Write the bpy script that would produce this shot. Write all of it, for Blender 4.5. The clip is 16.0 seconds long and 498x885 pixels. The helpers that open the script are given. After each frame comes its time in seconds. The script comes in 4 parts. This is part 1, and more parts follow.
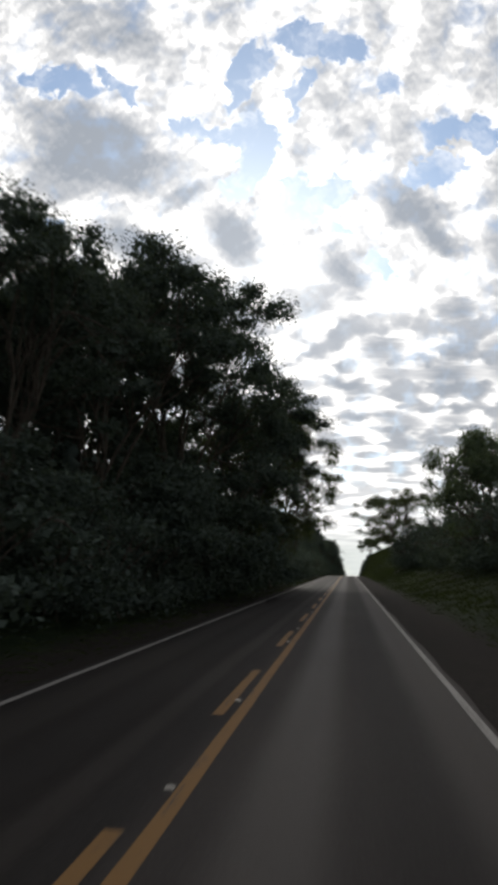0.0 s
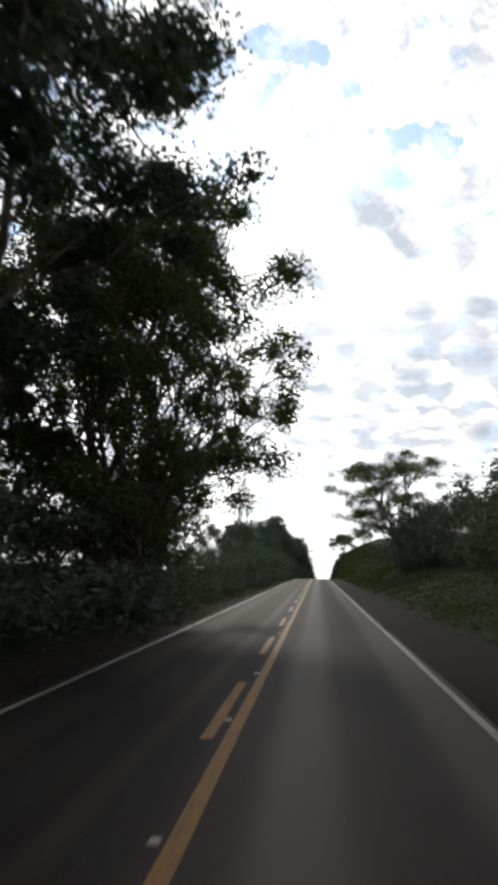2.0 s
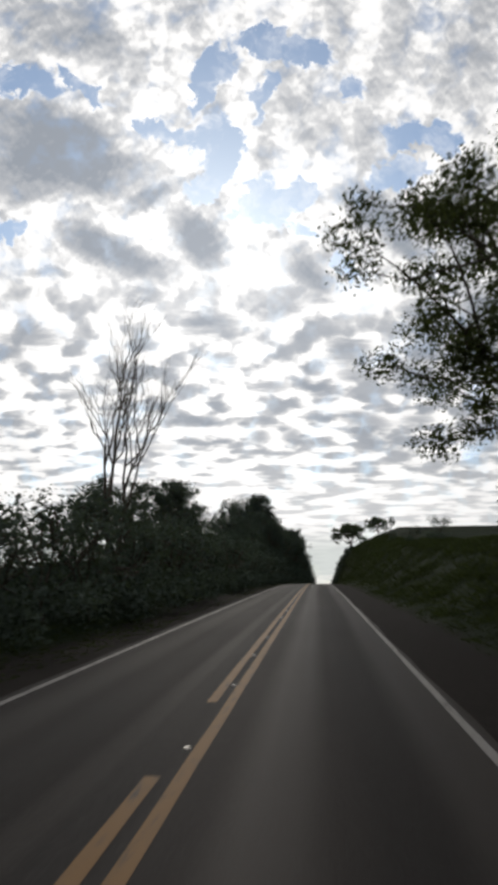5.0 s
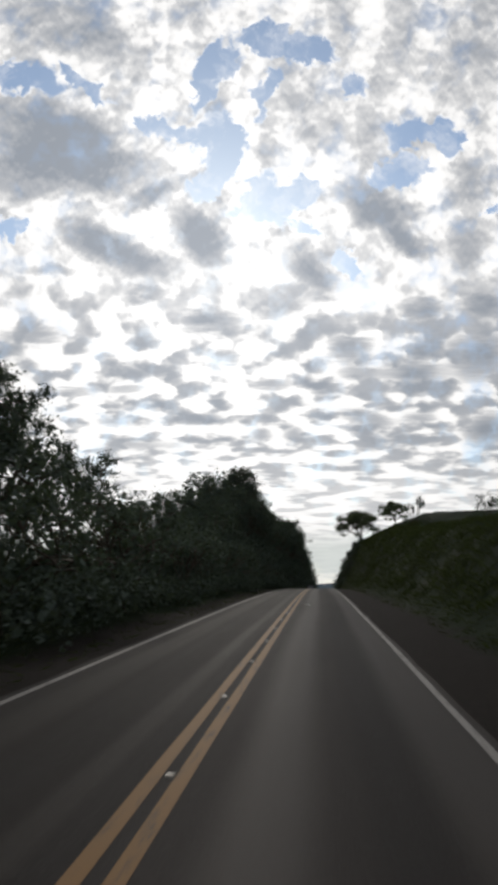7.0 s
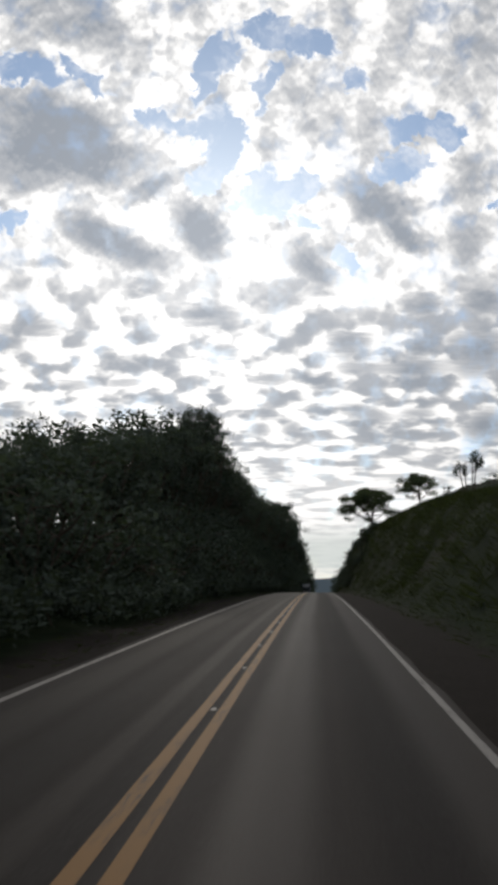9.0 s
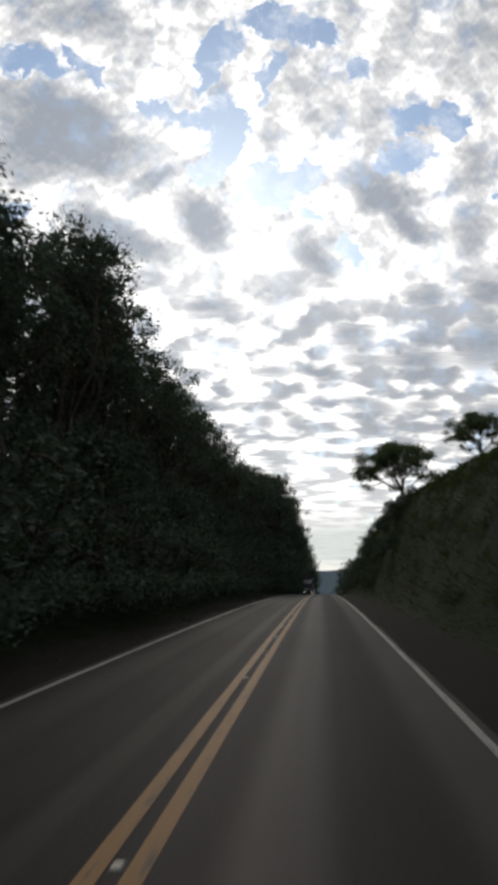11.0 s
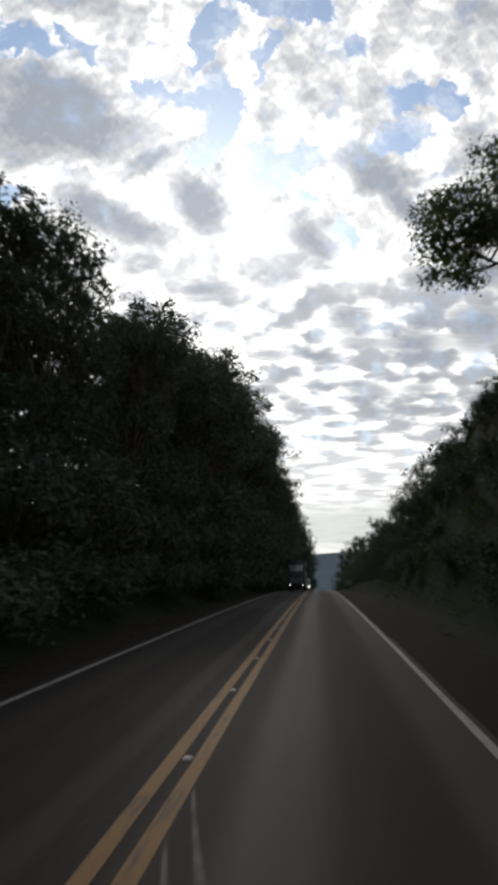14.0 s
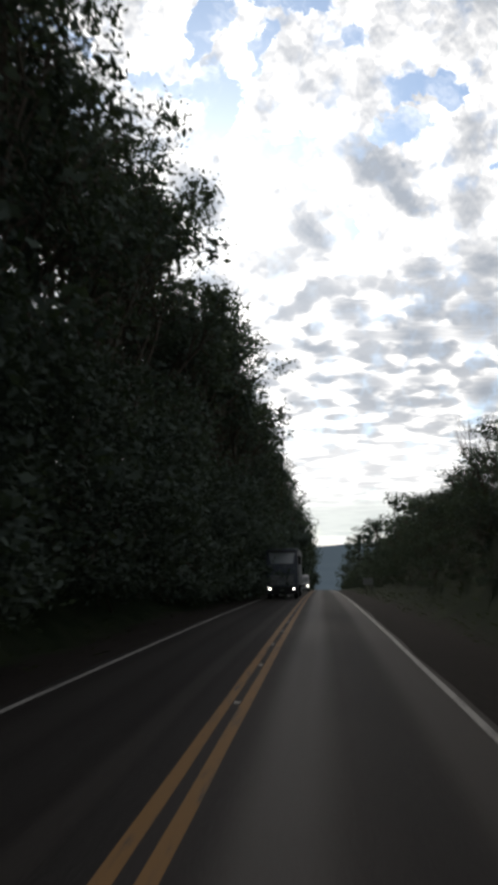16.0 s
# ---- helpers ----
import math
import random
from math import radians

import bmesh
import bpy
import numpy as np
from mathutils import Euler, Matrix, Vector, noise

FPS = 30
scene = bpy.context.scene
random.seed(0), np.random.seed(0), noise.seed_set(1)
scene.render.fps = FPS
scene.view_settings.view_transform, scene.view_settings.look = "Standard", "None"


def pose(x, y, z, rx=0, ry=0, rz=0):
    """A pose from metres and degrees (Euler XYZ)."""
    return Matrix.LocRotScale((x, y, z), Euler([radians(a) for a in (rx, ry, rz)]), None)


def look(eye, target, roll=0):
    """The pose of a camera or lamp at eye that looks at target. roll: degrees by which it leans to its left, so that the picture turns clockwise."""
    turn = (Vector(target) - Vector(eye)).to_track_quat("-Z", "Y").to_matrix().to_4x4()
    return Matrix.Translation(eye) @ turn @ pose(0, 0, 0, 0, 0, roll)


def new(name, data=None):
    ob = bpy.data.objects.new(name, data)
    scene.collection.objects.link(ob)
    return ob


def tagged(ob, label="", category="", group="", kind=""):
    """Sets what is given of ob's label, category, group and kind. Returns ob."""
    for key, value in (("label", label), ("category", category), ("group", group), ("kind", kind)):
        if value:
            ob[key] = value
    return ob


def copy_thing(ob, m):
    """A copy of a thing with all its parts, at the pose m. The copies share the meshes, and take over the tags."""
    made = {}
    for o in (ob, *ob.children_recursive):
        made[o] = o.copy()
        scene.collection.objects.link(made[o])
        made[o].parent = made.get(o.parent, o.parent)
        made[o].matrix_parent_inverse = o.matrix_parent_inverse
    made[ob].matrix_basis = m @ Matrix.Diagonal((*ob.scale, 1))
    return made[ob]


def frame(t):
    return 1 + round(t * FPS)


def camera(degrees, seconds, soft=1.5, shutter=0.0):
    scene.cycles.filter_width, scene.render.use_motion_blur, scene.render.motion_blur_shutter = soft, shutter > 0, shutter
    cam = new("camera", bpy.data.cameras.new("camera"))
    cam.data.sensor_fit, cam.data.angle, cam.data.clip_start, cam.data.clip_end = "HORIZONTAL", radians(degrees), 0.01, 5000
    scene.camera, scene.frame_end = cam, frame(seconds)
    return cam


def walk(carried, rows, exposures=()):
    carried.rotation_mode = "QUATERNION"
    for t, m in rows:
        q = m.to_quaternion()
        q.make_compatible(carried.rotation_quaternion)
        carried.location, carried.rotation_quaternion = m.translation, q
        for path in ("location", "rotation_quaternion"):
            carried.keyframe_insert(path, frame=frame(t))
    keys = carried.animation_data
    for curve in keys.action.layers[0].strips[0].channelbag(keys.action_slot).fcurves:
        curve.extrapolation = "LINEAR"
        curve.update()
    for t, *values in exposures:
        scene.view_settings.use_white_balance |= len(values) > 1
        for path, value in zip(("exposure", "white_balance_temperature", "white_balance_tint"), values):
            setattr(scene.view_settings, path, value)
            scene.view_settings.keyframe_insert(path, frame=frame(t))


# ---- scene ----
# The road runs along +y, almost straight; its height follows a slope (degrees) given along y.
SLOPE_Y = [-60, 60, 100, 140, 180, 220, 260, 300, 340, 400, 500, 620, 900, 1250, 5000]
SLOPE_DEG = [2.1, 2.0, 2.09, 1.97, 1.62, 0.84, -0.07, -0.86, -1.46, -2.58, -3.4, -3.6, -2.0, 0.0, 0.0]
_ys = np.arange(-60.0, 5000.0, 0.5)
_zs = np.concatenate([[0.0], np.cumsum(np.tan(np.radians(np.interp(_ys, SLOPE_Y, SLOPE_DEG)))[:-1] * 0.5)])
_zs = _zs - np.interp(0.0, _ys, _zs)


def road_z(y):
    return np.interp(y, _ys, _zs)


# ---- camera: about two metres over the lane, at a steady 20.5 m/s ----
SPEED, EYE = 20.5, 2.0
LENS = 42.0
DRIVE = [  # seconds, x, yaw, pitch, roll
    (0.0, 0.25, 8.75, 12.84, 0.98), (0.5, -0.08, 7.90, 12.58, 1.40), (1.0, -0.19, 6.98, 12.72, 0.85),
    (1.5, -0.17, 6.25, 13.13, -0.10), (2.0, -0.16, 5.89, 13.08, -0.23), (2.5, -0.05, 5.68, 13.00, -0.72),
    (3.0, 0.02, 5.55, 13.08, -1.25), (3.5, 0.06, 5.72, 12.95, -0.75), (4.0, 0.07, 5.95, 13.08, -0.10),
    (5.2, 0.12, 5.88, 13.02, -0.35), (6.5, 0.13, 5.94, 12.96, -0.22), (7.0, 0.11, 6.02, 12.85, -0.21), (7.5, 0.10, 5.97, 12.75, -0.09),
    (8.0, 0.10, 5.99, 12.68, -0.48), (8.5, 0.11, 5.94, 12.57, -0.07), (9.0, 0.10, 5.88, 12.37, 0.12),
    (10.2, 0.06, 6.1, 12.0, 0.05), (11.5, -0.01, 6.58, 11.62, -0.03), (12.0, -0.04, 8.27, 11.61, 0.30), (12.5, -0.06, 6.04, 10.85, 0.0),
    (13.0, -0.05, 5.79, 11.01, -0.88), (13.5, -0.01, 5.55, 10.84, -1.08), (14.0, 0.04, 5.98, 10.28, -0.30),
    (14.5, 0.01, 5.95, 9.96, -0.05), (15.0, 0.03, 5.86, 10.08, -0.70), (15.5, 0.02, 6.12, 9.61, -0.58),
    (16.0, -0.07, 6.06, 9.70, -0.82)]
EXPOSURE = [(0.0, 0.13), (0.5, 0.2), (1.2, 0.58), (2.0, 0.8), (3.0, 0.68), (3.6, 0.2), (4.2, -0.04), (7.0, -0.12), (9.0, -0.07), (11.5, 0.03), (13.0, 0.06), (14.5, 0.14), (16.0, 0.32)]
cam = camera(LENS, 16.0, soft=4.8, shutter=0.2)
walk(cam, [(t, pose(x, SPEED * t, float(road_z(SPEED * t)) + EYE, 90 + pitch, 0, yaw) @ pose(0, 0, 0, 0, 0, roll))
           for t, x, yaw, pitch, roll in DRIVE], EXPOSURE)

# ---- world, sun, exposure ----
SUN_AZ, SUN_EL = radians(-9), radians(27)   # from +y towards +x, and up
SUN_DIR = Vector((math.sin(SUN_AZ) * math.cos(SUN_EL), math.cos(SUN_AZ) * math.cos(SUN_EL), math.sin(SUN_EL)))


class Net:
    """Short-hand for building node trees."""

    def __init__(self, tree):
        self.tree = tree

    def node(self, kind, inputs=None, **props):
        n = self.tree.nodes.new(kind)
        for k, v in props.items():
            setattr(n, k, v)
        for k, v in (inputs or {}).items():
            self.plug(n.inputs[k], v)
        return n

    def plug(self, socket, v):
        if hasattr(v, "is_output"):
            self.tree.links.new(v, socket)
        else:
            socket.default_value = v

    def math(self, op, a, b=0.0, c=0.0, clamp=False):
        return self.node("ShaderNodeMath", {0: a, 1: b, 2: c}, operation=op, use_clamp=clamp).outputs[0]

    def vec(self, op, a, b=(0, 0, 0)):
        n = self.node("ShaderNodeVectorMath", {0: a, 1: b}, operation=op)
        return n.outputs["Value"] if op in ("LENGTH", "DOT_PRODUCT", "DISTANCE") else n.outputs[0]

    def noise(self, vector, scale, detail=4.0, rough=0.55, distortion=0.0, out="Fac"):
        return self.node("ShaderNodeTexNoise", {"Vector": vector, "Scale": scale, "Detail": detail, "Roughness": rough, "Distortion": distortion}).outputs[out]

    def ramp(self, fac, stops):
        n = self.node("ShaderNodeValToRGB", {"Fac": fac})
        els = n.color_ramp.elements
        while len(els) < len(stops):
            els.new(0.5)
        for e, (p, c) in zip(els, stops):
            e.position, e.color = p, (*c, 1.0) if len(c) == 3 else c
        return n.outputs[0]

    def mix(self, fac, a, b, mode="MIX"):
        n = self.node("ShaderNodeMix", data_type="RGBA", blend_type=mode)
        self.plug(n.inputs[0], fac)
        self.plug(n.inputs[6], a)
        self.plug(n.inputs[7], b)
        return n.outputs[2]

    def span(self, value, lo, hi, a=0.0, b=1.0):
        return self.node("ShaderNodeMapRange", {0: value, 1: lo, 2: hi, 3: a, 4: b}, interpolation_type="SMOOTHSTEP").outputs[0]


# Clouds and gaps placed to fit the camera's view ahead: across, down, two half axes, turn in degrees, weight; units of
# 5 degrees.
SKY_TURN, SKY_TILT = 5.97, 12.75
BROAD_CLOUDS = [(1.2, 2.55, 1.65, 0.72, 25, 1.0), (0.3, 3.1, 0.8, 0.5, 0, 0.6), (1.0, 0.35, 1.3, 0.55, 20, 0.6), (2.05, 4.4, 1.15, 0.36, 22, 1.0), (3.55, 4.15, 0.68, 0.36, 55, 1.0),
                (5.5, 4.8, 0.62, 0.36, 40, 0.8), (5.0, 5.4, 0.5, 0.2, -10, 0.5), (6.75, 3.7, 0.72, 0.45, 25, 1.0), (7.3, 4.35, 0.45, 0.25, 20, 0.8), (8.3, 4.4, 0.4, 0.6, 0, 0.65),
                (7.6, 1.2, 0.6, 0.5, 0, 0.38), (8.6, 0.9, 0.45, 0.45, 0, 0.5), (6.0, 2.1, 0.7, 0.5, 0, 0.25), (2.0, 0.7, 0.5, 0.4, 0, 0.35), (2.7, 3.45, 0.6, 0.16, -28, 0.6)]
LOW_CLOUDS = [(7.45, 5.5, 0.42, 0.27, 0, 0.95), (8.55, 5.4, 0.5, 0.3, -15, 0.9), (8.5, 6.3, 0.62, 0.55, 20, 1.0), (7.35, 6.6, 0.5, 0.25, 0, 0.8), (6.2, 6.15, 0.4, 0.28, 0, 0.9),
              (6.4, 6.6, 0.45, 0.16, 0, 0.7), (3.6, 5.65, 0.65, 0.27, 10, 0.9), (2.6, 5.2, 0.5, 0.16, 0, 0.7), (0.5, 5.9, 0.7, 0.2, 0, 0.6), (1.4, 6.15, 0.28, 0.16, 0, 0.75),
              (0.85, 4.75, 0.55, 0.14, 5, 0.6), (4.0, 6.3, 0.28, 0.18, 0, 0.75), (4.75, 6.78, 0.45, 0.12, 0, 0.7), (5.8, 6.85, 0.3, 0.14, 0, 0.8)]
FAR_CLOUDS = [(8.6, 7.6, 0.5, 0.36, 0, 0.9), (6.5, 7.4, 0.55, 0.18, 10, 0.75), (7.4, 7.4, 0.35, 0.14, 0, 0.65), (3.45, 7.43, 0.5, 0.10, 0, 0.75), (2.0, 7.43, 0.45, 0.10, 0, 0.65),
              (4.6, 7.7, 0.22, 0.14, 0, 0.65), (5.2, 7.7, 0.2, 0.16, 0, 0.65), (1.3, 6.9, 0.4, 0.1, 0, 0.55), (2.2, 6.85, 0.4, 0.1, 0, 0.5), (2.4, 7.85, 0.9, 0.11, 0, 0.5)]
BLUE_LEFT = [(0.35, 1.35, 0.62, 0.22, 8, 0.9), (1.5, 1.45, 0.5, 0.12, 38, 0.8), (2.75, 2.2, 0.28, 0.16, 20, 1.0), (3.3, 2.38, 0.34, 0.15, 8, 0.9), (3.92, 2.5, 0.34, 0.48, 0, 1.0), (3.7, 3.3, 0.32, 0.22, -20, 1.0),
             (4.6, 3.55, 0.52, 0.36, 10, 1.0), (3.9, 1.05, 0.34, 0.3, 0, 0.9), (3.6, 1.5, 0.18, 0.42, 20, 0.8), (0.2, 4.0, 0.3, 0.15, 0, 0.7), (4.7, 1.65, 0.13, 0.45, 15, 0.7)]
BLUE_RIGHT = [(5.4, 3.35, 0.3, 0.2, 0, 0.6), (4.75, 0.65, 0.38, 0.24, 0, 0.95), (5.45, 0.85, 0.5, 0.22, 18, 0.85), (6.27, 1.45, 0.22, 0.16, 45, 0.7), (7.1, 3.0, 0.52, 0.2, -10, 0.95), (7.45, 2.4, 0.5, 0.22, 0, 0.8),
              (7.95, 2.45, 0.2, 0.32, 0, 0.8), (6.15, 4.7, 0.25, 0.15, 40, 0.9), (5.4, 4.05, 0.32, 0.09, 25, 0.6), (8.7, 3.7, 0.18, 0.1, -30, 0.6), (7.55, 2.68, 0.2, 0.16, 0, -1.0), (4.15, 3.4, 0.24, 0.2, 0, -1.2)]


def make_world():
    world = bpy.data.worlds.new("cloudy_sky")
    scene.world = world
    world.use_nodes = True
    world.node_tree.nodes.clear()
    w = Net(world.node_tree)
    ray = w.node("ShaderNodeTexCoord").outputs["Generated"]
    height = w.node("ShaderNodeSeparateXYZ", {0: ray}).outputs[2]
    axes = pose(0, 0, 0, 90 + SKY_TILT, 0, SKY_TURN).to_3x3()
    ahead = w.math("MAXIMUM", w.math("ABSOLUTE", w.vec("DOT_PRODUCT", ray, tuple(-axes.col[2]))), 0.05)
    across = w.math("MULTIPLY_ADD", w.math("DIVIDE", w.vec("DOT_PRODUCT", ray, tuple(axes.col[0])), ahead), 11.49, 4.41)
    down = w.math("MULTIPLY_ADD", w.math("DIVIDE", w.vec("DOT_PRODUCT", ray, tuple(axes.col[1])), ahead), -11.49, 7.84)
    sheet = w.node("ShaderNodeCombineXYZ", {0: across, 1: down, 2: 0.0}).outputs[0]

    def curl(vector, scale, detail, amount):
        s = w.vec("SUBTRACT", w.noise(vector, scale, detail, 0.62, out="Color"), (0.5, 0.5, 0.5))
        return w.vec("ADD", vector, w.node("ShaderNodeVectorMath", {0: s, 3: amount}, operation="SCALE").outputs[0])

    def forms(total, place, listed, near, far):
        for x, y, a, b, turn, weight in listed:
            m = w.node("ShaderNodeMapping", {"Vector": place, "Location": (x, y, 0), "Rotation": (0, 0, radians(turn)), "Scale": (a, b, 1)}, vector_type="TEXTURE").outputs[0]
            total = w.math("MULTIPLY_ADD", w.span(w.vec("LENGTH", m), far, near), weight, total)
        return total

    flatten = w.span(down, 4.8, 7.6, 1.0, 0.3)     # outlines lie flatter and finer towards the horizon
    billow = w.node("ShaderNodeCombineXYZ", {0: across, 1: w.math("DIVIDE", down, flatten), 2: 0.0}).outputs[0]
    swirl = w.vec("SUBTRACT", w.noise(billow, 1.6, 5.0, 0.62, out="Color"), (0.5, 0.5, 0.5))
    swirl = w.node("ShaderNodeVectorMath", {0: swirl, 3: w.math("MULTIPLY", flatten, 0.7)}, operation="SCALE").outputs[0]
    place = w.vec("ADD", sheet, swirl)
    crisp = curl(curl(sheet, 2.0, 2.0, 0.55), 4.6, 6.0, 0.62)
    fine = w.noise(billow, 5.5, 5.0, 0.6)
    broad = w.noise(place, 1.0, 2.5, 0.45)
    heads = w.node("ShaderNodeTexVoronoi", {"Vector": curl(sheet, 3.0, 4.0, 0.3), "Scale": 2.6, "Detail": 2.0, "Roughness": 0.5}, feature="SMOOTH_F1").outputs["Distance"]

    # thickness: the broad forms, and far off a field of small flat heaps in rows
    thick = forms(0.0, place, BROAD_CLOUDS, 0.2, 1.5)
    thick = forms(thick, place, LOW_CLOUDS, 0.15, 1.5)
    thick = forms(thick, place, FAR_CLOUDS, 0.1, 1.45)
    thick = w.math("MINIMUM", thick, 1.0)
    depth = w.math("MULTIPLY", w.math("ARCTANGENT", w.math("MULTIPLY", w.math("SUBTRACT", 10.5, down), 0.652)), 38.3)
    rows = w.node("ShaderNodeCombineXYZ", {0: w.math("MULTIPLY", across, 1.85), 1: w.math("MULTIPLY", depth, 0.95), 2: 0.0}).outputs[0]
    heaps = w.noise(curl(rows, 1.9, 4.0, 0.42), 0.95, 2.5, 0.45)
    heaps = w.math("ADD", heaps, w.span(across, 2.5, 8.5, -0.015, 0.035))
    field = w.math("MULTIPLY", w.span(heaps, 0.405, 0.64), w.math("MULTIPLY", w.span(down, 4.4, 6.4, 0.35, 0.85), w.span(down, 9.4, 7.2, 0.42, 1.0)))
    thick = w.math("MAXIMUM", thick, field)
    thick = w.math("ADD", thick, w.math("MULTIPLY", w.math("SUBTRACT", broad, 0.455), 0.8))
    thick = w.math("ADD", thick, w.math("MULTIPLY", w.math("SUBTRACT", fine, 0.5), 0.22))
    thick = w.math("ADD", thick, w.math("MULTIPLY", w.math("SUBTRACT", heads, 0.33), w.span(down, 5.5, 3.0, 0.0, 0.30)))
    toward_sun = w.vec("ADD", sheet, (0.0, 0.09, 0.0))   # a step towards the sun: lit rims, shaded undersides
    relief = w.math("SUBTRACT", w.noise(curl(toward_sun, 3.0, 3.0, 0.3), 3.2, 5.0, 0.55), w.noise(curl(sheet, 3.0, 3.0, 0.3), 3.2, 5.0, 0.55))
    thick = w.math("MULTIPLY_ADD", relief, w.span(down, 7.0, 3.5, 0.0, 0.9), thick)
    # gaps with billowy rims, thinly veiled
    gaps = forms(forms(0.0, crisp, BLUE_LEFT, 0.55, 1.55), crisp, BLUE_RIGHT, 0.55, 1.55)
    rims = w.span(gaps, 0.05, 0.35, 0.0, 0.4)
    gaps = w.math("ADD", gaps, w.math("MULTIPLY", w.math("SUBTRACT", heads, 0.33), 0.6))
    veil = w.span(w.noise(crisp, 1.3, 4.0, 0.6), 0.45, 0.75, 0.0, 0.45)
    clear = w.math("MULTIPLY", w.span(gaps, 0.24, 0.74), w.math("SUBTRACT", 0.95, veil))
    thick = w.math("SUBTRACT", thick, rims)
    shade = w.ramp(thick, [(0.0, (1.34, 1.32, 1.30)), (0.24, (1.15, 1.14, 1.13)), (0.38, (0.87, 0.87, 0.875)), (0.62, (0.60, 0.615, 0.645)), (1.0, (0.38, 0.415, 0.47))])

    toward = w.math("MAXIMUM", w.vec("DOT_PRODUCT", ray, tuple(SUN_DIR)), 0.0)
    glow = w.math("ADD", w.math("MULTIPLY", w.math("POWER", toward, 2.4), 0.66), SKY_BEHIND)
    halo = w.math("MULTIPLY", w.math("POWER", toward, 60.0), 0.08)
    cloud = w.mix(1.0, shade, w.math("MULTIPLY", glow, 10.0), "MULTIPLY")
    cloud = w.mix(1.0, cloud, w.math("MULTIPLY", halo, 10.0), "ADD")
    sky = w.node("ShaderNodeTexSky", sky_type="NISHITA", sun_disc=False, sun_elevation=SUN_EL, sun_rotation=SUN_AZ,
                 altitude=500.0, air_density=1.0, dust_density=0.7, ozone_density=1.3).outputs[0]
    sky = w.mix(1.0, sky, SKY_GAIN, "MULTIPLY")
    colour = w.mix(clear, cloud, sky)
    # the lowest few degrees: bright, slightly warm haze between the far clouds
    haze = w.span(height, 0.105, 0.055)
    low = w.ramp(w.math("MULTIPLY_ADD", w.math("SUBTRACT", heaps, 0.5), 0.16, w.math("MULTIPLY", height, 4.0)),
                 [(0.0, (1.06, 1.05, 1.0)), (0.07, (1.06, 1.05, 1.0)), (0.12, (0.76, 0.81, 0.78)), (0.26, (0.80, 0.84, 0.81)), (0.42, (0.96, 0.97, 0.92))])
    colour = w.mix(w.math("MULTIPLY", haze, 0.85), colour, w.mix(1.0, low, w.math("MULTIPLY", glow, 10.0), "MULTIPLY"))
    back = w.node("ShaderNodeBackground", {"Color": colour, "Strength": 0.1})
    w.node("ShaderNodeOutputWorld", {"Surface": back.outputs[0]})


SKY_BEHIND = 0.34
SKY_GAIN = (0.98, 1.14, 1.22, 1.0)
make_world()
sun = new("sun", bpy.data.lights.new("sun", "SUN"))
sun.data.energy, sun.data.angle, sun.data.color = 0.7, radians(6), (1.0, 0.93, 0.82)
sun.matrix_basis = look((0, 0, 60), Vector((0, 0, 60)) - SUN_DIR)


# ---- materials ----
def material(name):
    mat = bpy.data.materials.new(name)
    mat.use_nodes = True
    mat.node_tree.nodes.clear()
    return mat, Net(mat.node_tree)


def finish(n, colour, rough=0.8, bump=None, strength=0.3, distance=0.02, specular=0.3, metallic=0.0, **extra):
    b = n.node("ShaderNodeBsdfPrincipled", {"Base Color": colour, "Roughness": rough, "Specular IOR Level": specular, "Metallic": metallic})
    for k, v in extra.items():
        n.plug(b.inputs[k.replace("_", " ")], v)
    if bump is not None:
        n.plug(b.inputs["Normal"], n.node("ShaderNodeBump", {"Height": bump, "Strength": strength, "Distance": distance}).outputs[0])
    n.node("ShaderNodeOutputMaterial", {"Surface": b.outputs[0]})


def coords(n):
    return n.node("ShaderNodeTexCoord").outputs["Object"]


def plain(name, rgb, rough=0.6, metallic=0.0, specular=0.4, wear=0.15, **extra):
    mat, n = material(name)
    c = coords(n)
    t = n.noise(c, 3.0, 6.0)
    col = n.mix(n.span(t, 0.35, 0.75), (*rgb, 1), (*[x * (1 - wear * 2) for x in rgb], 1))
    finish(n, col, n.math("MULTIPLY_ADD", t, 0.2, rough - 0.1), n.noise(c, 40.0, 3.0), 0.05, 0.01, specular, metallic, **extra)
    return mat


